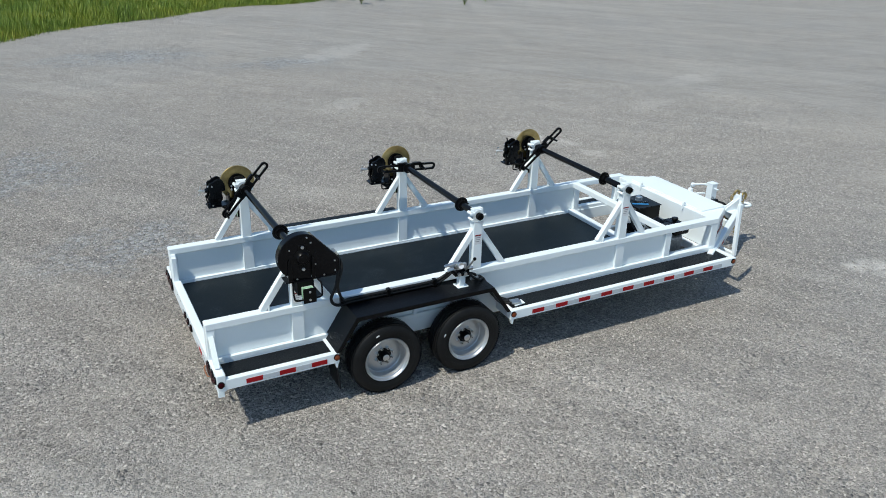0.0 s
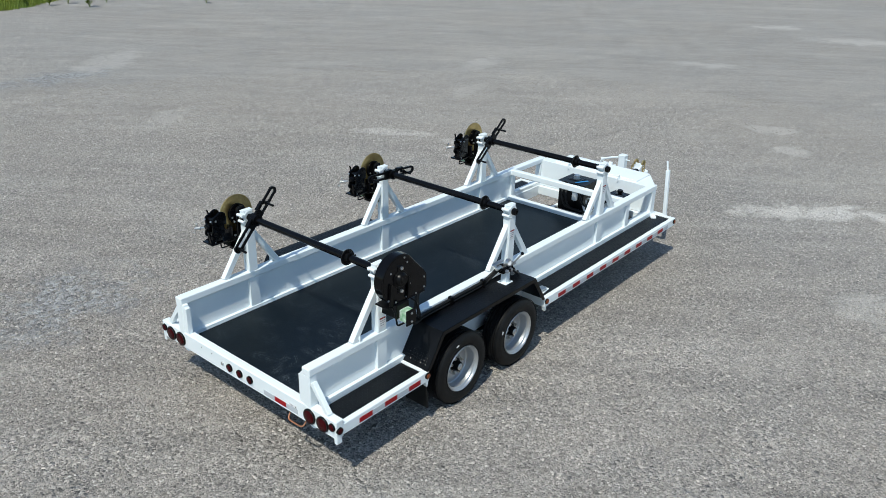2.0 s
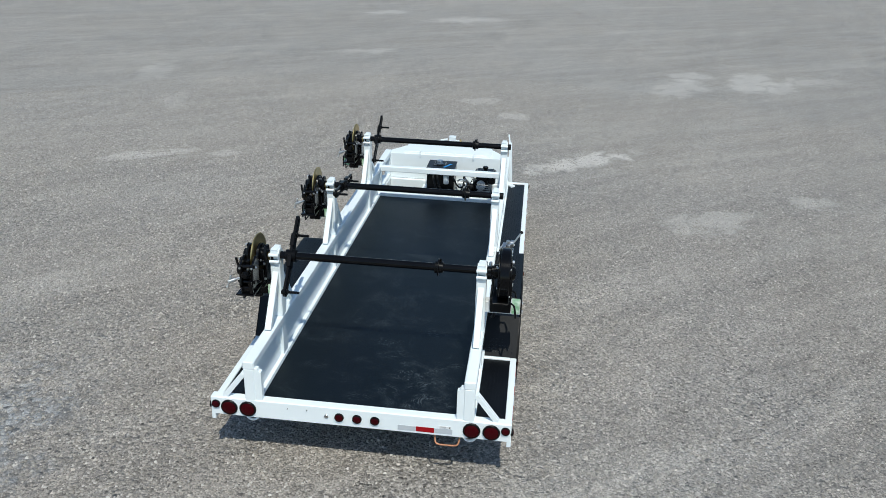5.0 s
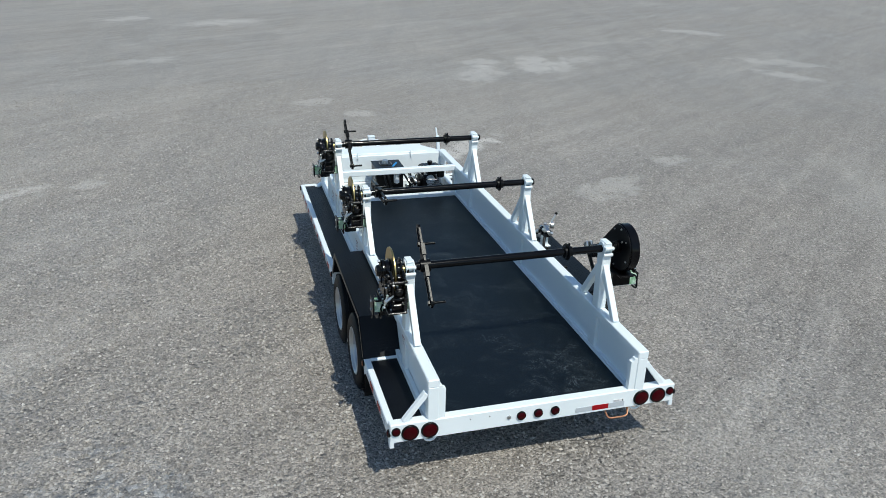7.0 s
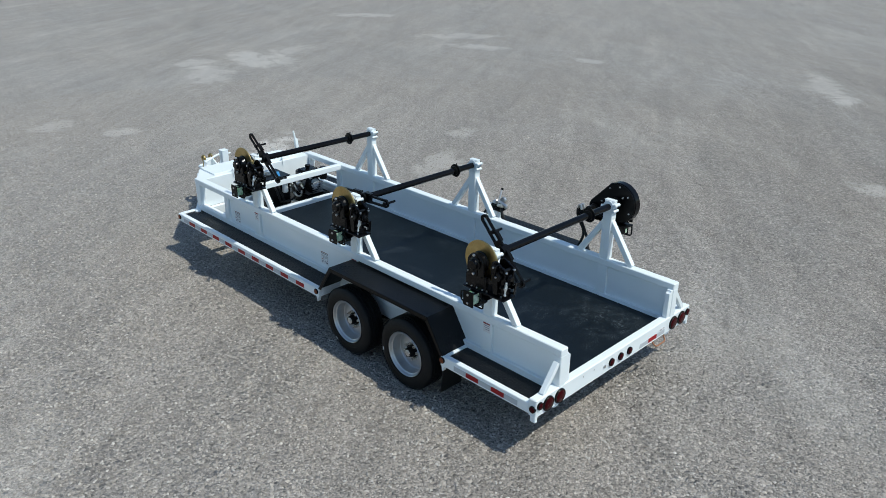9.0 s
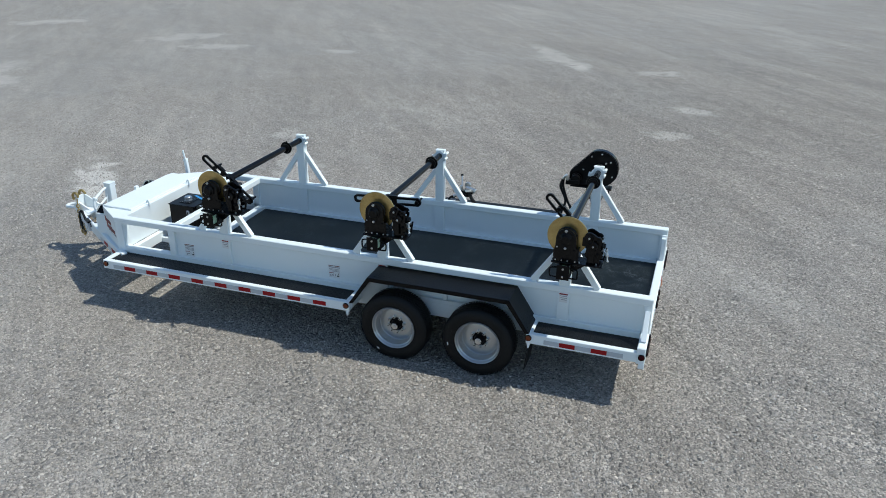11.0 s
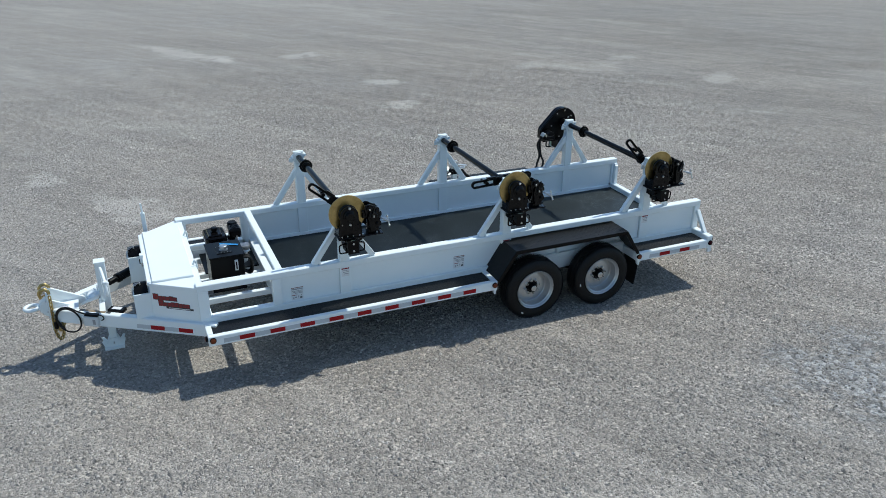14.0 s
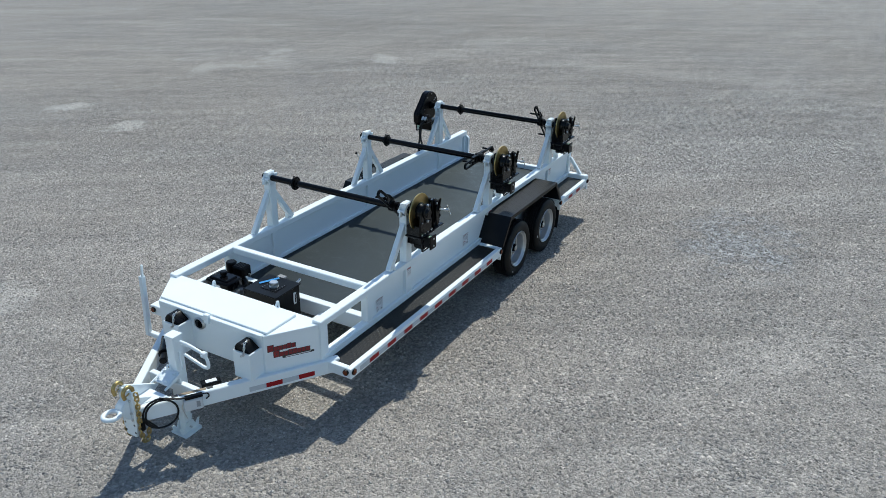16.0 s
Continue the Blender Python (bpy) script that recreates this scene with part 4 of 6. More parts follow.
def build_stand(x, s):
    y = s * WALL
    stand = part("reel_stand", box(x - 0.055, x + 0.055, y - 0.045, y + 0.045, TOP - 0.002, 1.575, 0.006), WHITE, trailer, "white A-shaped reel stand on the side rail")
    for d in (1, -1):
        part("stand_brace", beam((x + d * 0.335, y, TOP + 0.002), (x + d * 0.02, y, 1.49), 0.062, 0.058, 0.004, up=(0, 1, 0)), WHITE, stand)
    # cast saddle: cheeks, cap and clamp ears round the bar
    saddle = lathe((x, y - 0.030, 1.638), (x, y + 0.030, 1.638), [(0, 0.036), (0, 0.050), (0.060, 0.050), (0.060, 0.036), (0, 0.036)], 24)
    crown = [(x + 0.064 * math.cos(radians(a)), 1.640 + 0.066 * math.sin(radians(a))) for a in range(15, 151, 15)]
    cheek = [(x - 0.055, 1.572), (x + 0.055, 1.572), (x + 0.062, 1.60), (x + 0.088, 1.608), (x + 0.092, 1.632), (x + 0.078, 1.650), *crown, (x - 0.064, 1.678), (x - 0.092, 1.684), (x - 0.096, 1.652), (x - 0.066, 1.640), (x - 0.060, 1.612), (x - 0.082, 1.606), (x - 0.080, 1.586)]
    for e in (-1, 1):
        prism(cheek, "y", y + e * 0.036 - 0.006, y + e * 0.036 + 0.006, 0.003, saddle)
    box(x - 0.057, x + 0.057, y - 0.045, y + 0.045, 1.562, 1.578, 0.003, saddle)
    box(x - 0.064, x + 0.060, y - 0.030, y + 0.030, 1.702, 1.713, 0.003, saddle)
    box(x - 0.058, x + 0.052, y - 0.034, y + 0.034, 1.668, 1.704, 0.003, saddle)
    for d, zz in ((0.073, 1.628), (-0.080, 1.666), (-0.068, 1.596)):
        rod((x + d, y - 0.046, zz), (x + d, y + 0.046, zz), 0.016, 12, 0.003, saddle)
    beam((x + 0.09, y, 1.63), (x + 0.10, y, 1.575), 0.05, 0.014, 0.003, saddle, up=(0, 1, 0))
    part("saddle", saddle, WHITE, stand)
    part("saddle_pin", rod((x + 0.073, y - 0.053, 1.628), (x + 0.073, y + 0.053, 1.628), 0.007, 8), ZINC, stand)
    part("tab", box(x + s * 0.275 - 0.008, x + s * 0.275 + 0.008, y + s * 0.018 - 0.022, y + s * 0.018 + 0.022, TOP - 0.002, TOP + 0.055, 0.003), WHITE, stand)
    if s < 0:
        sticker(x, y - 0.0455, 1.37 if x > 2 else 1.12, -1, 0.075, 0.11, stand)
    else:
        sticker(x, y + 0.0425, 0.90, 1, 0.085, 0.10, trailer)


for s in (1, -1):
    for x in REEL_X:
        build_stand(x, s)
for x, w in ((5.37, 0.13), (3.45, 0.14)):
    sticker(x, WALL + 0.0082, 0.728 if x > 5 else 0.757, 1, w, 0.15, trailer, 1)

# ---------------------------------------------------------------- trailer: toolbox, tongue and jack
BOXPLAN = [(6.33, -0.965), (6.33, 0.965), (6.405, 0.97), (6.835, 0.675), (6.835, -0.675), (6.405, -0.97)]
toolbox = part("toolbox", prism(BOXPLAN, "z", 0.60, 1.005, 0.004), WHITE, trailer, "white steel toolbox across the tongue")
part("toolbox_lid", prism([(6.385, -0.69), (6.385, 0.69), (6.80, 0.685), (6.80, -0.685)], "z", 1.003, 1.03, 0.005), WHITE, toolbox)
part("lid_lip", box(6.80, 6.85, -0.66, 0.66, 0.965, 1.012, 0.004), WHITE, toolbox)
part("lid_hasp", box(6.835, 6.875, -0.03, 0.03, 0.955, 1.05, 0.004), WHITE, toolbox)
for y in (0.42, -0.42):
    part("lid_hinge", sweep([(6.36, y, 1.02), (6.34, y, 1.06), (6.325, y, 1.05), (6.32, y, 0.97)], 0.011, 8, 5), WHITE, toolbox)
latch = part("latch", lathe((6.83, -0.115, 0.917), (7.0, -0.115, 0.917), [(0, 0.066), (0.03, 0.065), (0.038, 0.058), (0.038, 0.050), (0.030, 0.046), (0.030, 0.0)], 28), ZINC, toolbox, "round steel twist latch")
part("latch_face", rod((6.856, -0.115, 0.917), (6.864, -0.115, 0.917), 0.049, 28, 0.002), BLACK, latch)
part("latch_grip", box(6.858, 6.885, -0.126, -0.104, 0.889, 0.945, 0.004), BLACK, latch)


def brand_patch(s):
    """A two-line red emblem with a dark outline and a black bar, in plain shapes, on the slanted side."""
    a, b = Vector((6.405, s * 0.97, 0)), Vector((6.835, s * 0.675, 0))
    m, d = along(a, b)
    out = Vector((0, 1, 0)) * s

    def bar(u0, u1, z0, z1, lift, material):
        nrm = m.to_3x3() @ Vector((0, 1, 0))
        if nrm.dot(out) < 0:
            nrm = -nrm
        u = m.to_3x3() @ Vector((1, 0, 0))
        bm = bmesh.new()
        c = [a + u * q + nrm * lift + Vector((0, 0, z)) for q, z in ((u0, z0), (u1, z0), (u1, z1), (u0, z1))]
        k = [p + nrm * 0.0012 for p in c]
        v = [bm.verts.new(p) for p in c + k]
        for f in ((4, 5, 6, 7), (0, 3, 2, 1), (0, 1, 5, 4), (1, 2, 6, 5), (2, 3, 7, 6), (3, 0, 4, 7)):
            bm.faces.new([v[i] for i in f])
        bmesh.ops.recalc_face_normals(bm, faces=bm.faces[:])
        part("emblem", bm, material, toolbox)

    def row(u, z, caps, low, small):
        """A row of red blocks, each on a dark drop shape, the named ones taller."""
        for k in range(small):
            h = 0.062 if k in caps else (0.048 if k in low else 0.040)
            w = 0.052 if k in caps else 0.034
            bar(u - w - 0.007, u + 0.003, z - 0.006, z + h + 0.003, 0.0005, DECAL_INK)
            bar(u - w, u, z, z + h, 0.002, DECAL_RED)
            bar(u - w * 0.62, u - w * 0.40, z + h * 0.42, z + h * 0.60, 0.0035, DECAL_INK)
            u -= w + 0.0075

    row(0.492, 0.832, (0,), (4,), 6)
    row(0.440, 0.762, (0,), (3, 4), 8)
    bar(0.055, 0.36, 0.734, 0.756, 0.0005, DECAL_INK)
    bar(0.09, 0.33, 0.741, 0.749, 0.002, DECAL)


for s in (1, -1):
    brand_patch(s)
    # tongue members with tape
    rail = part("tongue_beam", beam((6.25, s * 1.07, 0.535), (7.80, s * 0.065, 0.535), 0.075, 0.15, 0.008), WHITE, trailer)
    m, d = along((6.25, s * 1.07, 0.535), (7.80, s * 0.065, 0.535))
    for i in range(4):
        bm = box(0.26 + i * 0.157, 0.26 + i * 0.157 + 0.155, (0.0365 if s > 0 else -0.0405), (0.0405 if s > 0 else -0.0365), -0.045, 0.003, 0)
        bmesh.ops.transform(bm, matrix=m, verts=bm.verts[:])
        part("reflective_tape", bm, SILVER_TAPE if i % 2 else RED_TAPE, rail)
    # chock pocket on the toolbox front
    yc = 0.545 if s > 0 else -0.345
    part("chock_pocket", box(6.83, 7.00, yc - 0.105, yc + 0.105, 0.60, 0.882 if s > 0 else 0.917, 0.004), WHITE, toolbox)

    # printed strips on top of the beam
    if s > 0:
        for u0, u1, lift, material in ((1.505, 1.56, 0.076, DECAL_INK), (1.26, 1.50, 0.076, BROWN_LABEL), (1.20, 1.255, 0.076, DECAL_INK)):
            bm = box(u0, u1, -0.032, 0.005, lift, lift + 0.001, 0)
            bmesh.ops.transform(bm, matrix=m, verts=bm.verts[:])
            part("printed_strip", bm, material, rail)

# coupler head
part("coupler_gusset", prism([(7.46, 0.60), (7.46, 0.612), (7.80, 0.79), (7.83, 0.81), (7.83, 0.40), (7.70, 0.46)], "y", -0.075, -0.050, 0.003), WHITE, trailer)
part("coupler_gusset", prism([(7.62, 0.60), (7.62, 0.61), (7.80, 0.70), (7.83, 0.71), (7.83, 0.38), (7.70, 0.46)], "y", 0.045, 0.068, 0.003), WHITE, trailer)
part("tongue_plate", prism([(7.56, -0.19), (7.56, 0.19), (7.80, 0.045), (7.80, -0.045)], "z", 0.604, 0.616, 0.002), WHITE, trailer)
part("tongue_crossmember", box(7.30, 7.36, -0.30, 0.30, 0.50, 0.595, 0.005), WHITE, trailer)
plate = prism([(-0.062, 0.31), (0.062, 0.31), (0.084, 0.44), (0.084, 0.775), (0.066, 0.80), (-0.066, 0.80), (-0.084, 0.775), (-0.084, 0.44)], "x", 7.832, 7.857, 0.005)
coupler = part("coupler_plate", plate, WHITE, trailer)
# zinc bolts; the low four are black discs put in for shade in open holes
for z in (0.36, 0.44, 0.50, 0.57, 0.70, 0.765):
    for y in (-0.058, 0.058):
        part("coupler_bolt_spot", rod((7.855, y, z), (7.858 if z < 0.48 else 7.872, y, z), 0.011, 10, 0.001), BLACK if z < 0.48 else ZINC, coupler)
base = prism([(7.855, 0.50), (7.855, 0.72), (7.885, 0.71), (7.945, 0.665), (7.945, 0.58), (7.885, 0.51)], "y", -0.045, 0.045, 0.010)
part("coupler_base", base, WHITE, coupler)
eye = [(8.015 + 0.070 * math.cos(k * math.tau / 24), 0.066 * math.sin(k * math.tau / 24), 0.622) for k in range(24)]
part("tow_eye", sweep(eye, 0.021, 12, 0, closed=True), WHITE, coupler)

# jack
JX, JY = 7.285, 0.018
jack = part("jack", box(JX - 0.053, JX + 0.053, JY - 0.053, JY + 0.053, 0.36, 1.056, 0.006), WHITE, trailer, "white square drop-leg jack")
part("jack_leg", box(JX - 0.041, JX + 0.041, JY - 0.041, JY + 0.041, 0.02, 0.40, 0.004), WHITE, jack)
foot = box(JX - 0.10, JX + 0.10, JY - 0.105, JY + 0.105, 0.0, 0.014, 0.003)
for e in (1, -1):
    # upturned ends and pin lugs
    beam((JX + e * 0.098, JY - 0.09, 0.010), (JX + e * 0.098, JY + 0.09, 0.010), 0.012, 0.03, 0.002, foot)
    prism([(JX - 0.098, 0.012), (JX + 0.098, 0.012), (JX + 0.125, 0.095), (JX + 0.10, 0.10), (JX + 0.07, 0.055), (JX + 0.045, 0.12), (JX - 0.045, 0.12), (JX - 0.07, 0.055), (JX - 0.10, 0.10), (JX - 0.125, 0.095)], "y", JY + e * 0.048 - 0.004, JY + e * 0.048 + 0.004, 0, foot)
part("jack_foot", foot, WHITE, jack)
part("foot_pin", rod((JX, JY - 0.08, 0.065), (JX, JY + 0.08, 0.065), 0.009, 10), ZINC, jack)
part("jack_cap", box(JX - 0.058, JX + 0.058, JY - 0.058, JY + 0.058, 1.052, 1.062, 0.003), WHITE, jack)
part("jack_crank", sweep([(JX, 0.10, 1.005), (JX - 0.01, 0.17, 0.995), (JX - 0.022, 0.26, 0.967), (JX - 0.032, 0.345, 0.938)], 0.0165, 12, 4), WHITE, jack)
knuckle = box(JX - 0.058, JX - 0.008, 0.325, 0.375, 0.905, 0.960, 0.008)
rod((JX - 0.07, 0.35, 0.932), (JX + 0.004, 0.35, 0.932), 0.011, 8, 0.002, knuckle)
part("crank_knuckle", knuckle, WHITE, jack)
part("crank_handle", sweep([(JX - 0.033, 0.362, 0.925), (JX - 0.037, 0.382, 0.87), (JX - 0.038, 0.384, 0.82), (JX - 0.036, 0.368, 0.797), (JX - 0.030, 0.32, 0.803), (JX - 0.022, 0.22, 0.838), (JX - 0.012, 0.125, 0.872)], 0.0155, 12, 6), WHITE, jack)
part("crank_rest", beam((JX + 0.01, JY + 0.062, 0.90), (JX + 0.012, JY + 0.085, 0.72), 0.022, 0.012, 0.003, up=(1, 0, 0)), WHITE, jack)
part("jack_pin", rod((JX, -0.10, 0.99), (JX, JY - 0.05, 0.99), 0.010, 10), WHITE, jack)
# bolted bracket in front of the jack, sloping down to the beams
clamp = prism([(JX + 0.053, 0.70), (JX + 0.075, 0.70), (JX + 0.30, 0.624), (JX + 0.30, 0.610), (JX + 0.053, 0.67)], "y", JY - 0.105, JY - 0.090, 0.002)
prism([(JX + 0.053, 0.70), (JX + 0.075, 0.70), (JX + 0.24, 0.632), (JX + 0.24, 0.614), (JX + 0.053, 0.66)], "y", JY + 0.075, JY + 0.090, 0.002, clamp)
prism([(JX + 0.050, 0.60), (JX + 0.066, 0.60), (JX + 0.066, 0.71), (JX + 0.050, 0.71)], "y", JY - 0.105, JY + 0.09, 0.002, clamp)
prism([(JX + 0.06, 0.706), (JX + 0.085, 0.702), (JX + 0.20, 0.650), (JX + 0.20, 0.640), (JX + 0.06, 0.692)], "y", JY - 0.09, JY + 0.075, 0.001, clamp)
sweep([(JX + 0.064, JY - 0.06, 0.705), (JX + 0.066, JY - 0.058, 0.745), (JX + 0.066, JY - 0.02, 0.752), (JX + 0.064, JY - 0.016, 0.705)], 0.008, 8, 4, clamp)
part("jack_clamp", clamp, WHITE, jack)
for dx, dy in ((0.09, -0.07), (0.09, 0.055), (0.17, -0.06), (0.17, 0.04)):
    zb = 0.706 - (dx - 0.075) * 0.45
    part("clamp_bolt", rod((JX + dx, JY + dy, zb - 0.01), (JX + dx + 0.012, JY + dy, zb + 0.018), 0.013, 6, 0.003), WHITE, jack)

# upright post beside the toolbox
post = part("side_post", beam((6.745, -1.02, 0.455), (6.757, -0.972, 1.16), 0.05, 0.05, 0.005, up=(1, 0, 0)), WHITE, trailer)
part("post_pin", beam((6.757, -0.967, 1.14), (6.763, -0.941, 1.292), 0.022, 0.022, 0.003, up=(1, 0, 0)), WHITE, post)
part("post_arm", box(6.71, 6.76, -1.012, -0.72, 0.45, 0.50, 0.005), WHITE, post)

# bars that carry the engine and the tank
part("pump_platform", box(5.55, 6.18, -0.88, -0.30, 0.532, 0.548, 0.003), BLACK, trailer)
for y in (0.325, -0.17, -0.35, -0.80):
    part("platform_bar", box(5.54, 6.265, y - 0.03, y + 0.03, 0.465, 0.531, 0.004), WHITE, trailer)

# ---------------------------------------------------------------- reel bars


def build_reel_bar(x, tilt, grip):
    """A steel bar across the stands, with a clamp collar round y = grip and a slotted drive arm turned by tilt degrees."""
    bar = thing("reel_bar", (x, 0, 1.638), "long black steel reel bar lying across two white stands", "reel bar", "reel bars")
    z = 1.638
    part("bar_tube", rod((x, -1.0, z), (x, 1.09, z), 0.0355, 28, 0.004), GLOSS, bar)
    part("bar_end", lathe((x, -0.990, z), (x, -2, z), [(0, 0.034), (0, 0.039), (0.034, 0.039), (0.040, 0.034), (0.040, 0.022), (0.030, 0.020), (0.030, 0)], 24), BLACK, bar)
    collar = lathe((x, grip - 0.045, z), (x, 0, z), [(0, 0.036), (0, 0.05), (0.035, 0.052), (0.038, 0.078), (0.046, 0.080), (0.050, 0.078), (0.053, 0.056), (0.075, 0.055), (0.080, 0.036)], 32)
    collar = part("collar", collar, BLACK, bar, "flanged clamp collar")
    part("collar_screw", rod((x, grip - 0.02, z + 0.05), (x, grip - 0.02, z + 0.085), 0.009, 8), BLACK, collar)
    part("collar_screw", rod((x + 0.05, grip - 0.02, z), (x + 0.085, grip - 0.02, z), 0.009, 8), BLACK, collar)
    # arm in the plane across the bar
    y = 0.80
    turn = Matrix.Translation((x, y, z)) @ Matrix.Rotation(-radians(tilt), 4, "Y")
    bm = box(-0.11, 0.11, -0.014, 0.014, -0.050, 0.050, 0.005)
    for d in (1, -1):
        for e in (1, -1):
            box(d * 0.105, d * 0.345, -0.011, 0.011, e * 0.0335 - 0.0125, e * 0.0335 + 0.0125, 0.003, bm)
        arc = []
        for k in range(13):
            a = -math.pi / 2 + k * math.pi / 12
            arc.append((d * (0.343 + 0.046 * math.cos(a)), 0.046 * math.sin(a)))
        for k in range(12, -1, -1):
            a = -math.pi / 2 + k * math.pi / 12
            arc.append((d * (0.343 + 0.021 * math.cos(a)), 0.021 * math.sin(a)))
        prism(arc, "y", -0.011, 0.011, 0, bm)
        box(d * 0.10 - 0.02, d * 0.10 + 0.09, -0.02, 0.02, 0.044, 0.062, 0.003, bm)
    lathe((0, -0.045, 0), (0, 0.045, 0), [(0, 0.036), (0, 0.058), (0.09, 0.058), (0.09, 0.036)], 24, bm)
    bmesh.ops.transform(bm, matrix=turn, verts=bm.verts[:])
    arm = part("drive_arm", bm, BLACK, bar, "flat black arm with two long slots")
    for d, span in ((0.20, -0.13), (-0.345, -0.13)):
        pin = rod((d, 0.025, 0), (d, span, 0), 0.0125, 12, 0.003)
        rod((d, 0.012, 0), (d, 0.032, 0), 0.024, 6, 0.003, pin)
        rod((d, -0.012, 0), (d, -0.028, 0), 0.024, 12, 0.003, pin)
        bmesh.ops.transform(pin, matrix=turn, verts=pin.verts[:])
        part("drive_pin", pin, BLACK, arm)


for x, tilt, grip in zip(REEL_X, (47, -3, 40), (-0.55, -0.603, -0.545)):
    build_reel_bar(x, tilt, grip)

# ---------------------------------------------------------------- disc brakes


def foot_tube(x, s, z, parent, out):
    """The square receiver tube on a stand, with a green sticker and a bolted end plate."""
    y0, y1 = s * 0.985, s * out
    tube = part("receiver_tube", box(x - 0.05, x + 0.05, min(y0, y1), max(y0, y1), z - 0.055, z + 0.055, 0.005), BLACK if s > 0 else PLASTIC, parent, "square receiver tube with a green sticker")
    m0, m1 = s * (out - 0.085), s * (out - 0.012)
    if s < 0:
        part("sticker", box(x - 0.0515, x + 0.0515, min(m0, m1), max(m0, m1), z - 0.045, z + 0.0565, 0), GREEN, tube)
    else:
        part("sticker", box(x - 0.0515, x - 0.0498, min(m0, m1), max(m0, m1), z - 0.048, z + 0.048, 0), GREEN, tube)
        part("sticker", box(x - 0.0515, x - 0.0498, 0.998, 1.046, z - 0.048, z + 0.048, 0), GREEN, tube)
        part("small_label", box(x - 0.03, x + 0.02, s * (out - 0.05), s * (out - 0.02), z + 0.0545, z + 0.0562, 0), GREEN, tube)
    plate = part("end_plate", box(x - 0.062, x + 0.062, s * out - 0.006, s * out + 0.006, z - 0.075, z + 0.075, 0.003), BLACK, parent)
    for dz in (0.04, -0.04):
        part("bolt", rod((x, s * out, z + dz), (x, s * (out + 0.016), z + dz), 0.012, 6, 0.002), ZINC, plate)


def build_brake(x):
    zc = 1.655
    brake = thing("disc_brake", (x, 1.14, 1.25), "black disc brake with a gold disc on a reel stand", "brake", "disc brakes")
    part("disc", lathe((x, 1.128, zc), (x, 2, zc), [(0, 0.09), (0, 0.196), (0.003, 0.199), (0.012, 0.199), (0.015, 0.196), (0.015, 0.09), (0, 0.09)], 64), GOLD, brake, "gold zinc-plated brake disc")
    part("disc_hub", lathe((x, 1.07, zc), (x, 2, zc), [(0, 0), (0, 0.05), (0.03, 0.05), (0.032, 0.105), (0.052, 0.108), (0.058, 0.1), (0.085, 0.1), (0.09, 0.09), (0.12, 0.085), (0.125, 0)], 32), CASTING, brake)
    for k in range(6):
        a = k * math.tau / 6 + 0.3
        cx, cz = x + 0.082 * math.cos(a), zc + 0.082 * math.sin(a)
        part("hub_bolt", rod((cx, 1.095, cz), (cx, 1.083, cz), 0.011, 6, 0.002), ZINC if k % 3 == 0 else CASTING, brake)
    part("coupling", lathe((x, 0.985, zc - 0.01), (x, 2, zc - 0.01), [(0, 0.028), (0, 0.044), (0.03, 0.046), (0.032, 0.038), (0.055, 0.038), (0.057, 0.05), (0.09, 0.05), (0.09, 0)], 20), CASTING, brake)
    part("coupling_ring", lathe((x, 1.02, zc - 0.01), (x, 2, zc - 0.01), [(0, 0.039), (0.002, 0.042), (0.016, 0.042), (0.018, 0.039)], 20), GOLD, brake)
    # bearing cheeks on both sides of the disc
    dome = [(x + 0.098 * math.cos(a), zc + 0.098 * math.sin(a)) for a in [k * math.pi / 12 for k in range(13)]]
    cheek = dome + [(x - 0.102, 1.575), (x - 0.118, 1.535), (x - 0.122, 1.40), (x + 0.112, 1.40), (x + 0.108, 1.535), (x + 0.100, 1.575)]
    outer = part("outer_cheek", prism(cheek, "y", 1.196, 1.222, 0.005), CASTING, brake)
    part("inner_cheek", prism(cheek[4:9] + [(x - 0.07, 1.40), (x + 0.07, 1.40)], "y", 1.045, 1.066, 0.004), CASTING, brake)
    boss = lathe((x, 1.22, zc), (x, 2, zc), [(0, 0.066), (0.012, 0.064), (0.018, 0.052), (0.040, 0.048), (0.046, 0.040), (0.046, 0)], 28)
    box(x - 0.03, x + 0.03, 1.221, 1.232, zc - 0.115, zc + 0.105, 0.008, boss)
    part("bearing_boss", boss, CASTING, outer)
    for dz in (0.088, -0.092):
        part("bolt", rod((x, 1.23, zc + dz), (x, 1.25, zc + dz), 0.014, 6, 0.003), ZINC, outer)
    for dx, dz in ((-0.10, -0.225), (0.09, -0.225), (0.066, 0.052), (-0.066, 0.052), (0.082, -0.09), (-0.085, -0.11), (-0.03, -0.225), (0.03, -0.225)):
        part("bolt", rod((x + dx, 1.221, zc + dz), (x + dx, 1.232, zc + dz), 0.008, 6, 0.002), ZINC if dz < -0.2 or dx > 0.07 else CASTING, outer)
    part("brake_base", box(x - 0.062, x + 0.056, 1.05, 1.200, 1.28, 1.40, 0.008), CASTING, brake)
    part("base_plate", box(x - 0.105, x + 0.10, 1.05, 1.205, 1.372, 1.425, 0.006), CASTING, brake)
    part("base_flange", box(x - 0.16, x + 0.13, 1.04, 1.235, 1.395, 1.412, 0.003), CASTING, brake)
    shelf = part("caliper_shelf", box(x - 0.36, x - 0.10, 1.07, 1.235, 1.402, 1.418, 0.003), CASTING, brake)
    part("shelf_gusset", prism([(x - 0.06, 1.40), (x - 0.06, 1.285), (x - 0.085, 1.285), (x - 0.20, 1.375), (x - 0.30, 1.40)], "y", 1.13, 1.145, 0.003), CASTING, shelf)
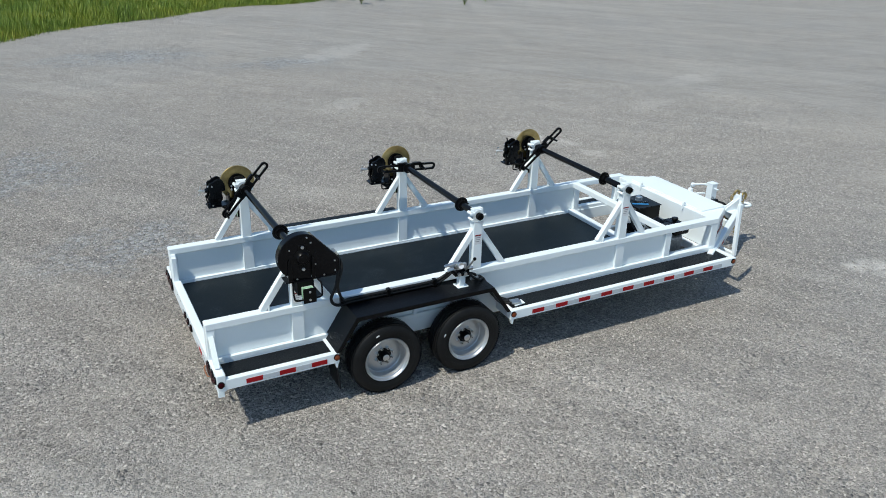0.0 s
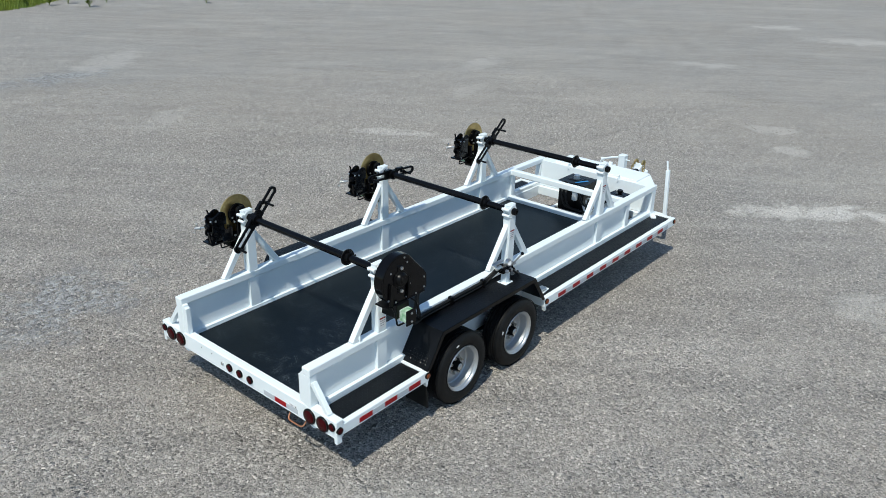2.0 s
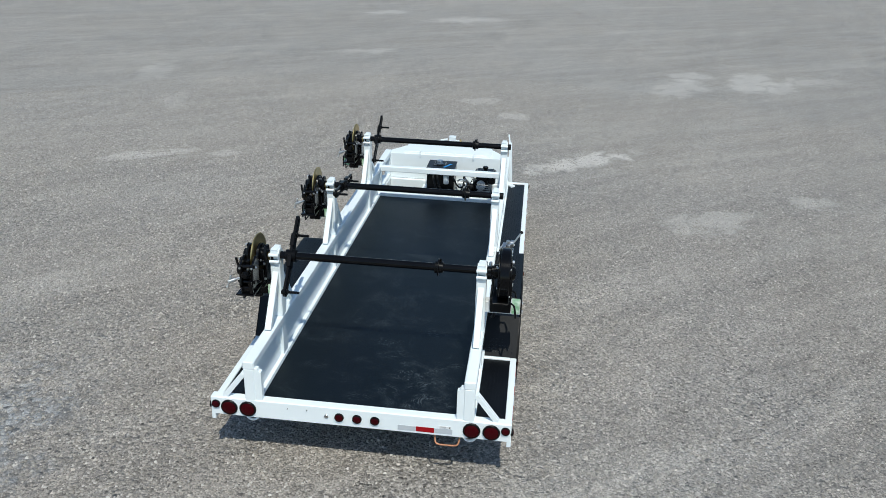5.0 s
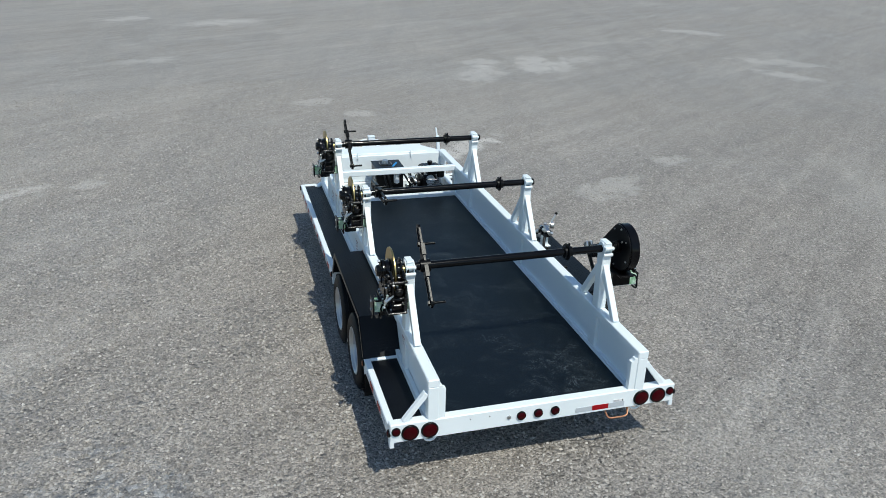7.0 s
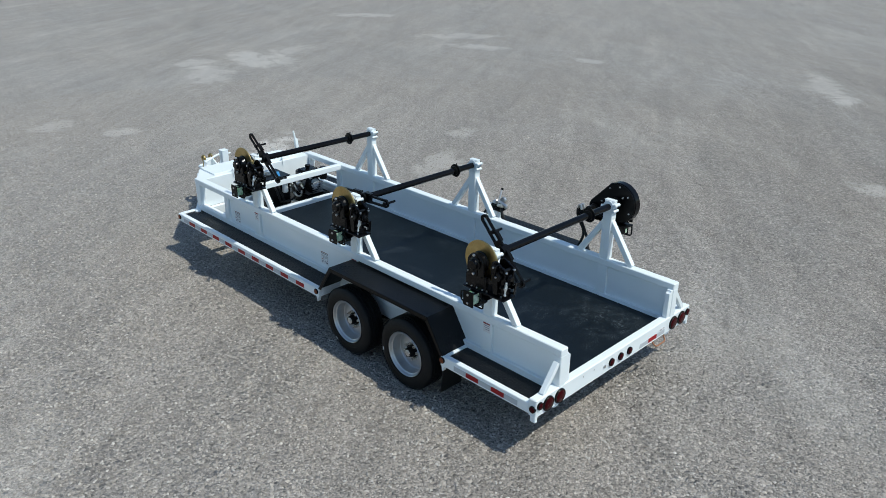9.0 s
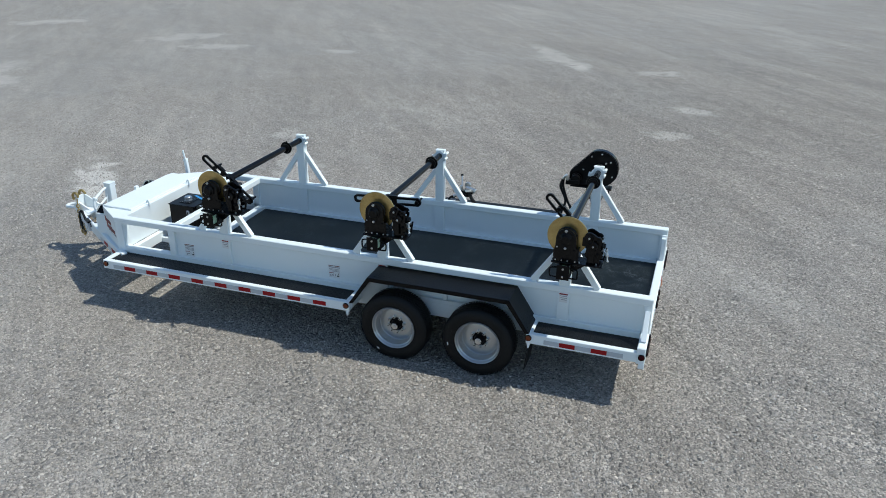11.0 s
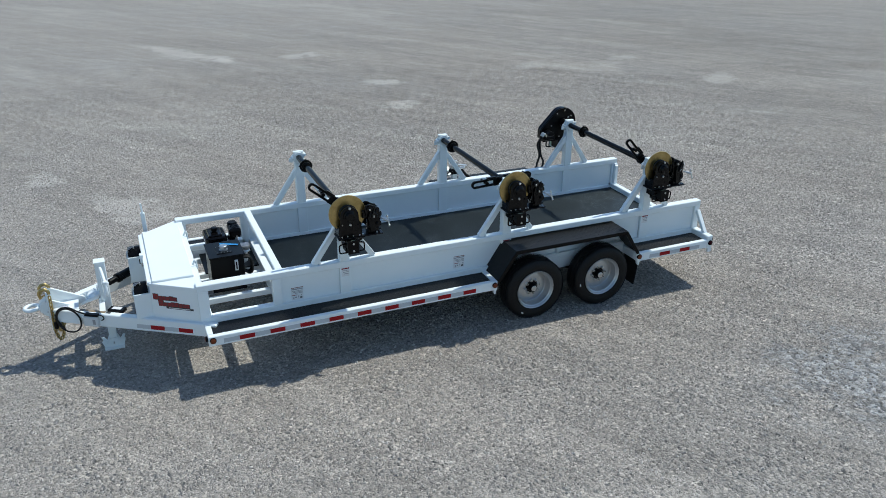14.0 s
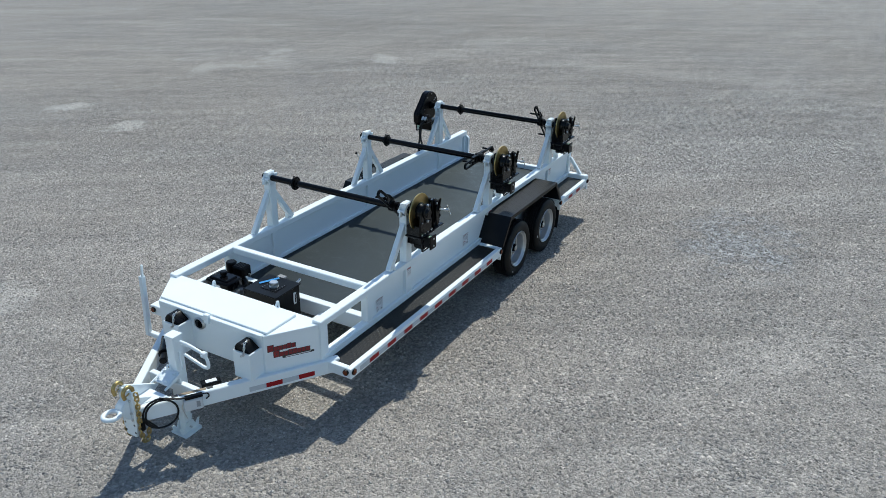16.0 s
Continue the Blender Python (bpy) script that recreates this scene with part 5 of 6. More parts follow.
    part("side_plate", box(x - 0.13, x - 0.11, 1.055, 1.215, 1.41, 1.56, 0.004), CASTING, brake)
    part("side_plate", box(x + 0.10, x + 0.118, 1.055, 1.215, 1.41, 1.53, 0.004), CASTING, brake)
    part("handle_loop", sweep([(x + 0.05, 1.225, 1.352), (x + 0.118, 1.25, 1.354), (x + 0.132, 1.252, 1.335), (x + 0.132, 1.252, 1.28), (x + 0.120, 1.252, 1.262), (x + 0.06, 1.252, 1.260), (x - 0.06, 1.252, 1.260), (x - 0.125, 1.252, 1.262), (x - 0.137, 1.252, 1.28), (x - 0.137, 1.252, 1.335), (x - 0.123, 1.25, 1.354), (x - 0.055, 1.225, 1.352)], 0.008, 8, 5), CASTING, brake)
    # caliper astride the rear edge of the disc: two rounded plates, pads, pivots and an actuator between them
    cx = x - 0.255

    def lobe(ox, oz, r, a0, a1):
        return [(ox + r * math.cos(radians(a)), oz + r * math.sin(radians(a))) for a in range(a0, a1 + 1, 20)]

    outline = lobe(cx + 0.035, 1.688, 0.052, 0, 120) + lobe(cx - 0.045, 1.665, 0.038, 80, 180) + [(cx - 0.075, 1.57)] + lobe(cx - 0.055, 1.515, 0.045, 180, 260) + [(cx + 0.04, 1.462), (cx + 0.07, 1.50), (cx + 0.062, 1.575)]
    cal = prism(outline, "y", 1.178, 1.198, 0.004)
    prism(outline, "y", 1.072, 1.090, 0.004, cal)
    box(cx + 0.045, cx + 0.105, 1.148, 1.180, 1.585, 1.675, 0.005, cal)
    box(cx + 0.045, cx + 0.105, 1.090, 1.124, 1.585, 1.675, 0.005, cal)
    for dx, dz, r in ((-0.045, 1.665, 0.016), (-0.05, 1.52, 0.018), (0.03, 1.49, 0.014)):
        rod((cx + dx, 1.062, dz), (cx + dx, 1.212, dz), r, 14, 0.003, cal)
    rod((cx - 0.005, 1.198, 1.615), (cx - 0.005, 1.232, 1.615), 0.046, 20, 0.006, cal)
    rod((cx + 0.035, 1.198, 1.692), (cx + 0.035, 1.222, 1.692), 0.028, 16, 0.005, cal)
    prism([(cx - 0.02, 1.44), (cx + 0.03, 1.44), (cx + 0.055, 1.60), (cx + 0.02, 1.71), (cx - 0.015, 1.60)], "y", 1.212, 1.226, 0.003, cal)
    box(cx - 0.07, cx + 0.05, 1.095, 1.195, 1.415, 1.475, 0.006, cal)
    box(cx - 0.03, cx + 0.03, 1.10, 1.19, 1.475, 1.56, 0.006, cal)
    rod((cx - 0.04, 1.14, 1.605), (cx - 0.115, 1.14, 1.60), 0.026, 14, 0.004, cal)
    rod((cx - 0.08, 1.14, 1.603), (cx - 0.095, 1.14, 1.602), 0.036, 6, 0.004, cal)
    beam((cx - 0.10, 1.09, 1.43), (cx - 0.12, 1.09, 1.56), 0.03, 0.012, 0.003, cal)
    cal = part("caliper", cal, CASTING, brake)
    for dx, yy, dz in ((0.035, 1.22, 1.692), (0.03, 1.21, 1.49), (-0.05, 1.21, 1.52), (-0.005, 1.23, 1.615), (-0.045, 1.06, 1.665), (0.03, 1.06, 1.49)):
        e = 0.014 if yy > 1.1 else -0.014
        part("bolt", rod((cx + dx, yy, dz), (cx + dx, yy + e, dz), 0.011, 6, 0.002), ZINC if dz > 1.6 else CASTING, cal)
    lever = rod((cx - 0.09, 1.19, 1.575), (cx - 0.150, 1.268, 1.560), 0.009, 10)
    rod((cx - 0.143, 1.252, 1.608), (cx - 0.157, 1.283, 1.512), 0.0075, 10, 0.003, lever)
    rod((cx - 0.115, 1.224, 1.568), (cx - 0.155, 1.275, 1.559), 0.016, 12, 0.004, lever)
    for q in ((cx - 0.143, 1.252, 1.608), (cx - 0.157, 1.283, 1.512)):
        bmesh.ops.create_icosphere(lever, subdivisions=2, radius=0.012, matrix=Matrix.Translation(q))
    part("adjuster_handle", lever, ZINC, brake, "bright zinc T-handle")
    # bolts, pins and springs on the back of the caliper and the base
    for dy, dz in ((1.082, 1.665), (1.188, 1.665), (1.082, 1.52), (1.188, 1.52), (1.10, 1.445), (1.18, 1.445)):
        part("bolt", rod((cx - 0.07, dy, dz), (cx - 0.095, dy, dz), 0.010, 6, 0.002), ZINC if dz > 1.5 else CASTING, cal)
    for dx, dy in ((-0.30, 1.10), (-0.30, 1.20), (-0.14, 1.21), (0.08, 1.21), (0.08, 1.08)):
        part("base_bolt", rod((x + dx, dy, 1.408), (x + dx, dy, 1.432), 0.010, 6, 0.002), ZINC, brake)
    part("spring", lathe((cx - 0.01, 1.14, 1.565), (cx - 0.01, 1.14, 3), [(0.008 * k, 0.018 if k % 2 else 0.013) for k in range(9)], 12), ZINC, cal)
    part("release_lever", beam((cx + 0.02, 1.235, 1.60), (cx - 0.02, 1.238, 1.735), 0.012, 0.022, 0.003, up=(0, 1, 0)), CASTING, cal)
    for dz in (1.45, 1.60):
        part("pivot_cap", rod((x - 0.085, 1.066, dz), (x - 0.085, 1.046, dz), 0.012, 8, 0.002), ZINC, brake)
    foot_tube(x - 0.005, 1, 1.335, brake, 1.305)
    part("mount_bracket", box(x - 0.062, x + 0.056, 1.10, 1.225, 1.245, 1.30, 0.006), CASTING, brake)
    brake.matrix_basis = pose(x - 0.016, 1.11, 1.232)


for x in REEL_X:
    build_brake(x)

# ---------------------------------------------------------------- hydraulic reel drive
drive = thing("reel_drive", (0.868, -1.12, 1.2), "black teardrop chain-drive cover with hydraulic motor on a stand", "drive unit")
DX, DZ = 0.868, 1.625


def teardrop(r, ex):
    pts = [(DX + r * math.cos(a), DZ + r * math.sin(a)) for a in [radians(q) for q in range(62, 251, 9)]]
    return pts + [(DX + 0.02, DZ - r - 0.005), (1.185 + ex, 1.40 - ex), (1.225 + ex, 1.43 - ex), (1.225 + ex, 1.545 + ex), (1.21 + ex, 1.58 + ex)]


cover = part("cover", prism(teardrop(0.228, 0), "y", -1.192, -1.105, 0.006), GLOSS, drive, "rounded glossy black cover")
part("back_plate", prism(teardrop(0.220, -0.005), "y", -1.103, -1.090, 0.002), BLACK, drive)
part("cover_face", prism(teardrop(0.210, -0.015), "y", -1.1955, -1.191, 0.001), GLOSS, cover)
boss = lathe((DX, -1.193, DZ), (DX, -2, DZ), [(0, 0.085), (0.012, 0.083), (0.016, 0.066), (0.034, 0.06), (0.046, 0.05), (0.046, 0.03), (0.05, 0.028), (0.05, 0)], 32)
box(DX - 0.035, DX + 0.035, -1.205, -1.193, DZ - 0.13, DZ + 0.13, 0.008, boss)
part("drive_boss", boss, BLACK, cover)
for dz in (0.108, -0.11):
    part("bolt", rod((DX, -1.203, DZ + dz), (DX, -1.225, DZ + dz), 0.017, 6, 0.003), ZINC, cover)
for dx, dz in ((0.085, 0.135), (-0.12, 0.09), (-0.15, -0.16), (0.12, -0.085), (0.08, -0.20), (-0.06, -0.205), (0.31, -0.185), (0.2, -0.21), (0.05, 0.19), (0.31, -0.085)):
    part("bolt", rod((DX + dx, -1.194, DZ + dz), (DX + dx, -1.205, DZ + dz), 0.009, 6, 0.002), ZINC, cover)
for dx in (-0.125, 0.095):
    part("rib", prism([(DX + dx - 0.02, DZ - 0.21), (DX + dx + 0.02, DZ - 0.21), (DX + dx + 0.012, DZ - 0.02), (DX + dx, DZ + 0.0), (DX + dx - 0.012, DZ - 0.02)], "y", -1.219, -1.195, 0.003), BLACK, cover)
part("drive_coupling", lathe((0.868, -0.99, 1.638), (0.868, -2, 1.638), [(0.04, 0.03), (0.04, 0.046), (0.06, 0.046), (0.063, 0.06), (0.11, 0.06), (0.11, 0)], 24), BLACK, drive)
part("grease_fitting", rod((0.80, -1.075, 1.70), (0.785, -1.075, 1.72), 0.008, 8), ZINC, drive)
for dx, dz in ((0.10, 0.15), (-0.13, 0.10), (-0.16, -0.08), (0.05, -0.19), (0.24, -0.10), (0.19, -0.02), (-0.02, 0.19)):
    part("bolt", rod((DX + dx, -1.091, DZ + dz), (DX + dx, -1.080, DZ + dz), 0.010, 6, 0.002), ZINC, drive)
base = box(0.80, 0.96, -1.218, -1.03, 1.255, 1.395, 0.006)
box(0.70, 1.20, -1.195, -1.05, 1.385, 1.40, 0.003, base)
part("drive_bracket", base, BLACK, drive)
foot_tube(0.885, -1, 1.285, drive, 1.31)
part("handle_loop", sweep([(1.005, -1.20, 1.385), (1.02, -1.245, 1.36), (1.02, -1.262, 1.28), (1.005, -1.265, 1.235), (0.94, -1.265, 1.228), (0.83, -1.265, 1.228), (0.765, -1.265, 1.235), (0.75, -1.262, 1.28), (0.75, -1.245, 1.36), (0.765, -1.20, 1.385)], 0.009, 8, 5), BLACK, drive)
motor = lathe((1.13, -1.092, 1.50), (1.13, 0, 1.50), [(0, 0.05), (0.03, 0.05), (0.032, 0.064), (0.06, 0.064), (0.062, 0.056), (0.13, 0.056), (0.135, 0.05), (0.135, 0)], 24)
box(1.08, 1.24, -1.02, -0.94, 1.44, 1.50, 0.008, motor)
part("hydraulic_motor", motor, BLACK, drive)
for y in (-1.0, -0.955):
    part("hose_fitting", rod((1.215, y, 1.49), (1.245, y, 1.545), 0.016, 8), ZINC, drive)
    part("hose_fitting", rod((1.245, y, 1.545), (1.275, y, 1.50), 0.015, 8), ZINC, drive)

# ---------------------------------------------------------------- hydraulic hoses and control valve


def build_hose(k):
    d = 0.034 * k
    hose = thing("hydraulic_hose", (1.3, -1.01, 0.95), "black rubber hydraulic hose clipped along the white side rail", "hose", "hydraulic hoses")
    part("hose", sweep([(1.275, -1.0 + 0.045 * k, 1.50), (1.275 + d, -1.02, 1.38), (1.225 + d * 0.6, -1.06, 1.20), (1.17 + 3 * d, -1.065, 1.07), (1.24 + 2 * d, -1.04, 0.975 + d), (1.42, -1.015, 0.968 + d), (1.85, -1.012, 0.966 + d), (2.30, -1.012, 0.968 + d),
                       (2.42, -1.03, 1.01 + d), (2.50, -1.08, 1.10 + d), (2.56, -1.11, 1.14 + 0.5 * d)], 0.0155, 10, 7), HOSE, hose)


for k in (0, 1):
    build_hose(k)
for x in (1.30, 1.80, 2.325):
    part("hose_clip", box(x - 0.02, x + 0.02, -1.04, -0.988, 0.945, 1.03, 0.005), BLACK, trailer)

valve = thing("control_valve", (2.59, -1.11, 0.936), "hydraulic lever valve on a white pedestal on the black fender", "valve")
ped = box(2.525, 2.655, -1.17, -1.05, 0.9355, 0.947, 0.003)
box(2.555, 2.625, -1.145, -1.075, 0.945, 1.065, 0.004, ped)
part("pedestal", ped, WHITE, valve)
block = box(2.50, 2.67, -1.15, -1.07, 1.065, 1.14, 0.01)
rod((2.46, -1.11, 1.12), (2.72, -1.11, 1.12), 0.022, 16, 0.005, block)
rod((2.57, -1.18, 1.10), (2.57, -1.05, 1.10), 0.022, 16, 0.005, block)
rod((2.64, -1.18, 1.10), (2.64, -1.05, 1.10), 0.018, 16, 0.005, block)
part("valve_block", block, BLACK, valve)
for xx, r in ((2.50, 0.026), (2.68, 0.024)):
    part("end_cap", rod((xx, -1.11, 1.12), (xx + 0.03, -1.11, 1.12), r, 12, 0.004), ZINC, valve)
part("gauge_face", rod((2.545, -1.1815, 1.2045), (2.545, -1.1825, 1.205), 0.033, 20, 0), DECAL, valve)
for dx in (0.0, 0.07):
    part("port_nut", rod((2.535 + dx, -1.185, 1.10), (2.535 + dx, -1.15, 1.10), 0.019, 6, 0.003), ZINC, valve)
for a, b, r in (((2.50, -1.11, 1.15), (2.43, -1.10, 1.135), 0.021), ((2.55, -1.07, 1.15), (2.46, -1.05, 1.17), 0.02), ((2.66, -1.13, 1.13), (2.70, -1.16, 1.15), 0.018), ((2.62, -1.12, 1.14), (2.62, -1.12, 1.20), 0.022), ((2.54, -1.13, 1.14), (2.54, -1.13, 1.185), 0.018), ((2.66, -1.08, 1.09), (2.71, -1.05, 1.07), 0.018)):
    part("fitting", rod(a, b, r, 8, 0.004), ZINC, valve)
part("gauge", lathe((2.545, -1.17, 1.20), (2.545, -2, 1.24), [(-0.02, 0), (-0.02, 0.038), (0.012, 0.04), (0.016, 0.036), (0.01, 0.034), (0.01, 0)], 20), ZINC, valve)
part("guard_plate", beam((2.41, -1.07, 1.175), (2.55, -1.09, 1.20), 0.045, 0.018, 0.005), ZINC, valve)
part("lever", rod((2.615, -1.15, 1.13), (2.654, -1.258, 1.285), 0.0105, 10), ZINC, valve)
part("lever_knob", lathe((2.653, -1.256, 1.282), (2.664, -1.286, 1.33), [(0, 0.006), (0.003, 0.014), (0.015, 0.019), (0.027, 0.014), (0.032, 0)], 14), BLACK, valve)
part("return_hose", sweep([(2.66, -1.10, 1.07), (2.76, -1.10, 1.03), (2.80, -1.06, 0.965), (2.87, -1.03, 0.955), (2.96, -1.02, 0.83), (3.10, -1.02, 0.66), (3.20, -1.05, 0.61)], 0.014, 8, 6), HOSE, valve)
part("return_hose", sweep([(2.66, -1.14, 1.07), (2.75, -1.15, 1.00), (2.82, -1.12, 0.962), (2.88, -1.07, 0.95), (2.97, -1.05, 0.82), (3.12, -1.06, 0.65), (3.20, -1.09, 0.61)], 0.012, 8, 6), HOSE, valve)
part("coupler_stub", rod((2.70, -1.12, 1.0), (2.80, -1.09, 0.985), 0.02, 10), CAST, valve)

hose_port = thing("quick_coupler", (3.28, -1.15, FLOOR), "zinc hydraulic quick couplers on a white plate on the step", "coupler")
part("mount_plate", prism([(3.23, -1.21), (3.37, -1.19), (3.37, -1.10), (3.23, -1.12)], "z", FLOOR + 0.002, FLOOR + 0.012, 0.002), WHITE, hose_port)
for y in (-1.13, -1.17):
    part("coupler_body", rod((3.20, y, FLOOR + 0.035), (3.31, y - 0.01, FLOOR + 0.035), 0.020, 12), ZINC, hose_port)
    part("coupler_hose", sweep([(3.21, y, FLOOR + 0.035), (3.17, y + 0.02, FLOOR + 0.03), (3.145, y + 0.05, FLOOR + 0.02)], 0.014, 8, 5), HOSE, hose_port)

# ---------------------------------------------------------------- engine
engine = thing("engine", (5.88, -0.60, 0.548), "small black petrol engine with silver recoil housing in the trailer nose", "engine")
crank = box(5.80, 6.08, -0.74, -0.46, 0.548, 0.76, 0.02)
for i in range(6):
    box(5.70, 5.82, -0.72 + 0.0, -0.50, 0.60 + i * 0.03, 0.612 + i * 0.03, 0.002, crank)
part("crankcase", crank, CAST, engine)
tank_top = prism([(5.87, -0.80), (6.11, -0.80), (6.13, -0.77), (6.13, -0.47), (6.10, -0.43), (5.87, -0.43), (5.84, -0.47), (5.84, -0.77)], "z", 0.795, 0.905, 0.022)
prism([(5.895, -0.765), (6.085, -0.765), (6.085, -0.47), (5.895, -0.47)], "z", 0.90, 0.925, 0.02, tank_top)
part("fuel_tank", tank_top, GLOSS, engine, "black fuel tank")
part("fuel_cap", lathe((5.985, -0.615, 0.92), (5.985, -0.615, 2), [(0, 0.03), (0.02, 0.03), (0.022, 0.045), (0.05, 0.047), (0.058, 0.04), (0.06, 0.0)], 20), BLACK, engine)
part("tank_label", box(6.131, 6.1335, -0.66, -0.54, 0.84, 0.87, 0), DECAL, engine)
muf = box(5.64, 5.80, -0.66, -0.48, 0.848, 0.965, 0.018)
for i in range(5):
    box(5.67, 5.77, -0.63 + i * 0.03, -0.616 + i * 0.03, 0.963, 0.972, 0.002, muf)
box(5.66, 5.78, -0.482, -0.474, 0.86, 0.94, 0.006, muf)
part("muffler", muf, BLACK, engine)
part("air_filter", rod((5.72, -0.74, 0.79), (5.72, -0.74, 0.975), 0.068, 24, 0.015), BLACK, engine)
part("fan_housing", lathe((5.81, -0.56, 0.72), (4, -0.56, 0.72), [(0, 0.14), (0.05, 0.138), (0.08, 0.12), (0.09, 0.09), (0.09, 0.0)], 28), BLACK, engine)
recoil = lathe((5.722, -0.56, 0.752), (4, -0.56, 0.752), [(0, 0.078), (0.016, 0.078), (0.022, 0.068), (0.014, 0.058), (0.014, 0.046), (0.026, 0.042), (0.026, 0.028), (0.016, 0.024), (0.016, 0.0)], 28)
part("recoil_housing", recoil, SILVER_TAPE, engine, "round silver recoil starter cover")
part("throttle_plate", box(5.70, 5.716, -0.50, -0.44, 0.84, 0.88, 0.003), ZINC, engine)
for k, (y, z) in enumerate(((-0.16, 0.79), (-0.20, 0.74), (-0.13, 0.70), (-0.24, 0.71), (-0.28, 0.78))):
    part("fitting", rod((5.74 + 0.02 * (k % 2), y, z), (5.69, y - 0.03, z - 0.05), 0.014, 8, 0.003), ZINC, engine)
part("pump_hose", sweep([(5.74, -0.16, 0.79), (5.70, -0.22, 0.83), (5.72, -0.30, 0.80), (5.78, -0.36, 0.74)], 0.013, 8, 5), ZINC, engine)
part("pump_hose", sweep([(5.70, -0.13, 0.70), (5.68, -0.18, 0.64), (5.72, -0.27, 0.63), (5.80, -0.34, 0.66)], 0.013, 8, 5), ZINC, engine)
part("carburettor", box(5.98, 6.08, -0.46, -0.40, 0.66, 0.78, 0.015), ZINC, engine)
part("fuel_line", sweep([(6.05, -0.44, 0.80), (6.09, -0.40, 0.74), (6.06, -0.36, 0.68), (6.0, -0.38, 0.64)], 0.008, 8, 5), HOSE, engine)
pump = rod((5.92, -0.46, 0.64), (5.92, -0.28, 0.64), 0.07, 20, 0.01)
box(5.85, 5.99, -0.36, -0.27, 0.58, 0.70, 0.01, pump)
part("hydraulic_pump", pump, BLACK, engine)
for y, z in ((-0.32, 0.70), (-0.29, 0.66)):
    part("fitting", rod((5.92, y, z), (5.90, y, z + 0.05), 0.018, 8), ZINC, engine)
part("engine_foot", box(5.76, 6.10, -0.76, -0.44, 0.548, 0.57, 0.004), BLACK, engine)
part("pull_grip", rod((5.70, -0.50, 0.76), (5.70, -0.43, 0.77), 0.013, 8), BLACK, engine)

part("starter_ring", lathe((6.085, -0.60, 0.665), (7, -0.60, 0.665), [(0, 0.10), (0.02, 0.10), (0.024, 0.09), (0.012, 0.075), (0.012, 0.05), (0.03, 0.045), (0.03, 0)], 28), CAST, engine)
part("governor_arm", beam((6.09, -0.47, 0.79), (6.10, -0.36, 0.755), 0.02, 0.006, 0.001), ZINC, engine)
part("choke_lever", beam((6.085, -0.45, 0.70), (6.11, -0.39, 0.72), 0.016, 0.008, 0.001), ZINC, engine)
part("spark_plug", rod((5.99, -0.42, 0.79), (5.99, -0.37, 0.81), 0.013, 8), ZINC, engine)
part("fitting", rod((6.06, -0.37, 0.66), (6.06, -0.27, 0.68), 0.020, 8, 0.003), ZINC, engine)
part("fitting", rod((6.02, -0.31, 0.70), (6.02, -0.25, 0.76), 0.018, 8, 0.003), ZINC, engine)
part("pump_hose", sweep([(6.02, -0.26, 0.75), (6.04, -0.24, 0.82), (5.98, -0.24, 0.86), (5.86, -0.25, 0.80), (5.80, -0.28, 0.70)], 0.013, 8, 6), HOSE, engine)
part("warning_tag", box(6.1335, 6.135, -0.645, -0.60, 0.85, 0.862, 0), DECAL_RED, engine)
engine.matrix_basis = pose(5.898, -0.625, 0.548) @ Matrix.Diagonal((0.88, 0.88, 1.0, 1.0))

# ---------------------------------------------------------------- hydraulic tank
tank = thing("hydraulic_tank", (5.95, 0.045, 0.531), "square black steel hydraulic oil tank with filler cap", "tank")
part("tank_body", box(5.78, 6.15, -0.165, 0.248, 0.532, 0.963, 0.006), BLACK, tank)
top = box(5.765, 6.16, -0.175, 0.258, 0.962, 0.972, 0.002)
part("tank_top", top, BLACK, tank)
flange = box(5.89, 6.06, -0.03, 0.17, 0.9720, 0.978, 0.002)
part("tank_hatch", flange, BLACK, tank)
for i in range(5):
    for y in (-0.015, 0.155):
        part("bolt", rod((5.905 + i * 0.035, y, 0.9770), (5.905 + i * 0.035, y, 0.9840), 0.005, 6), CAST, tank)
part("filler_cap", lathe((5.973, 0.076, 0.978), (5.973, 0.076, 2), [(0, 0.05), (0.008, 0.05), (0.010, 0.036), (0.022, 0.036), (0.024, 0.046), (0.05, 0.045), (0.056, 0.038), (0.056, 0)], 24), ZINC, tank, "chrome filler cap")
sticker_bm = box(-0.11, 0.11, -0.018, 0.018, 0.9785, 0.9795, 0)
bmesh.ops.transform(sticker_bm, matrix=Matrix.Translation((5.895, -0.055, 0)) @ Matrix.Rotation(radians(153), 4, "Z"), verts=sticker_bm.verts[:])
part("tank_sticker", sticker_bm, BLUE, tank, "bright blue sticker")
gauge = part("sight_gauge", box(5.85, 5.887, 0.247, 0.261, 0.78, 0.91, 0.004), PLASTIC, tank)
part("gauge_glass", box(5.861, 5.876, 0.260, 0.2625, 0.80, 0.89, 0), BLACK, gauge)
part("oil_filter", rod((5.735, -0.05, 0.74), (5.735, -0.05, 0.90), 0.042, 20, 0.01), PLASTIC, tank, "white spin-on oil filter")
part("filter_head", box(5.66, 5.802, -0.11, -0.01, 0.89, 0.945, 0.008), CAST, tank)
for y in (0.08, 0.14):
    part("tank_hose", sweep([(5.80, y, 0.88), (5.70, y, 0.86), (5.67, y - 0.03, 0.74), (5.70, y - 0.1, 0.62), (5.80, -0.25, 0.60), (5.90, -0.30, 0.68)], 0.015, 8, 6), HOSE, tank)
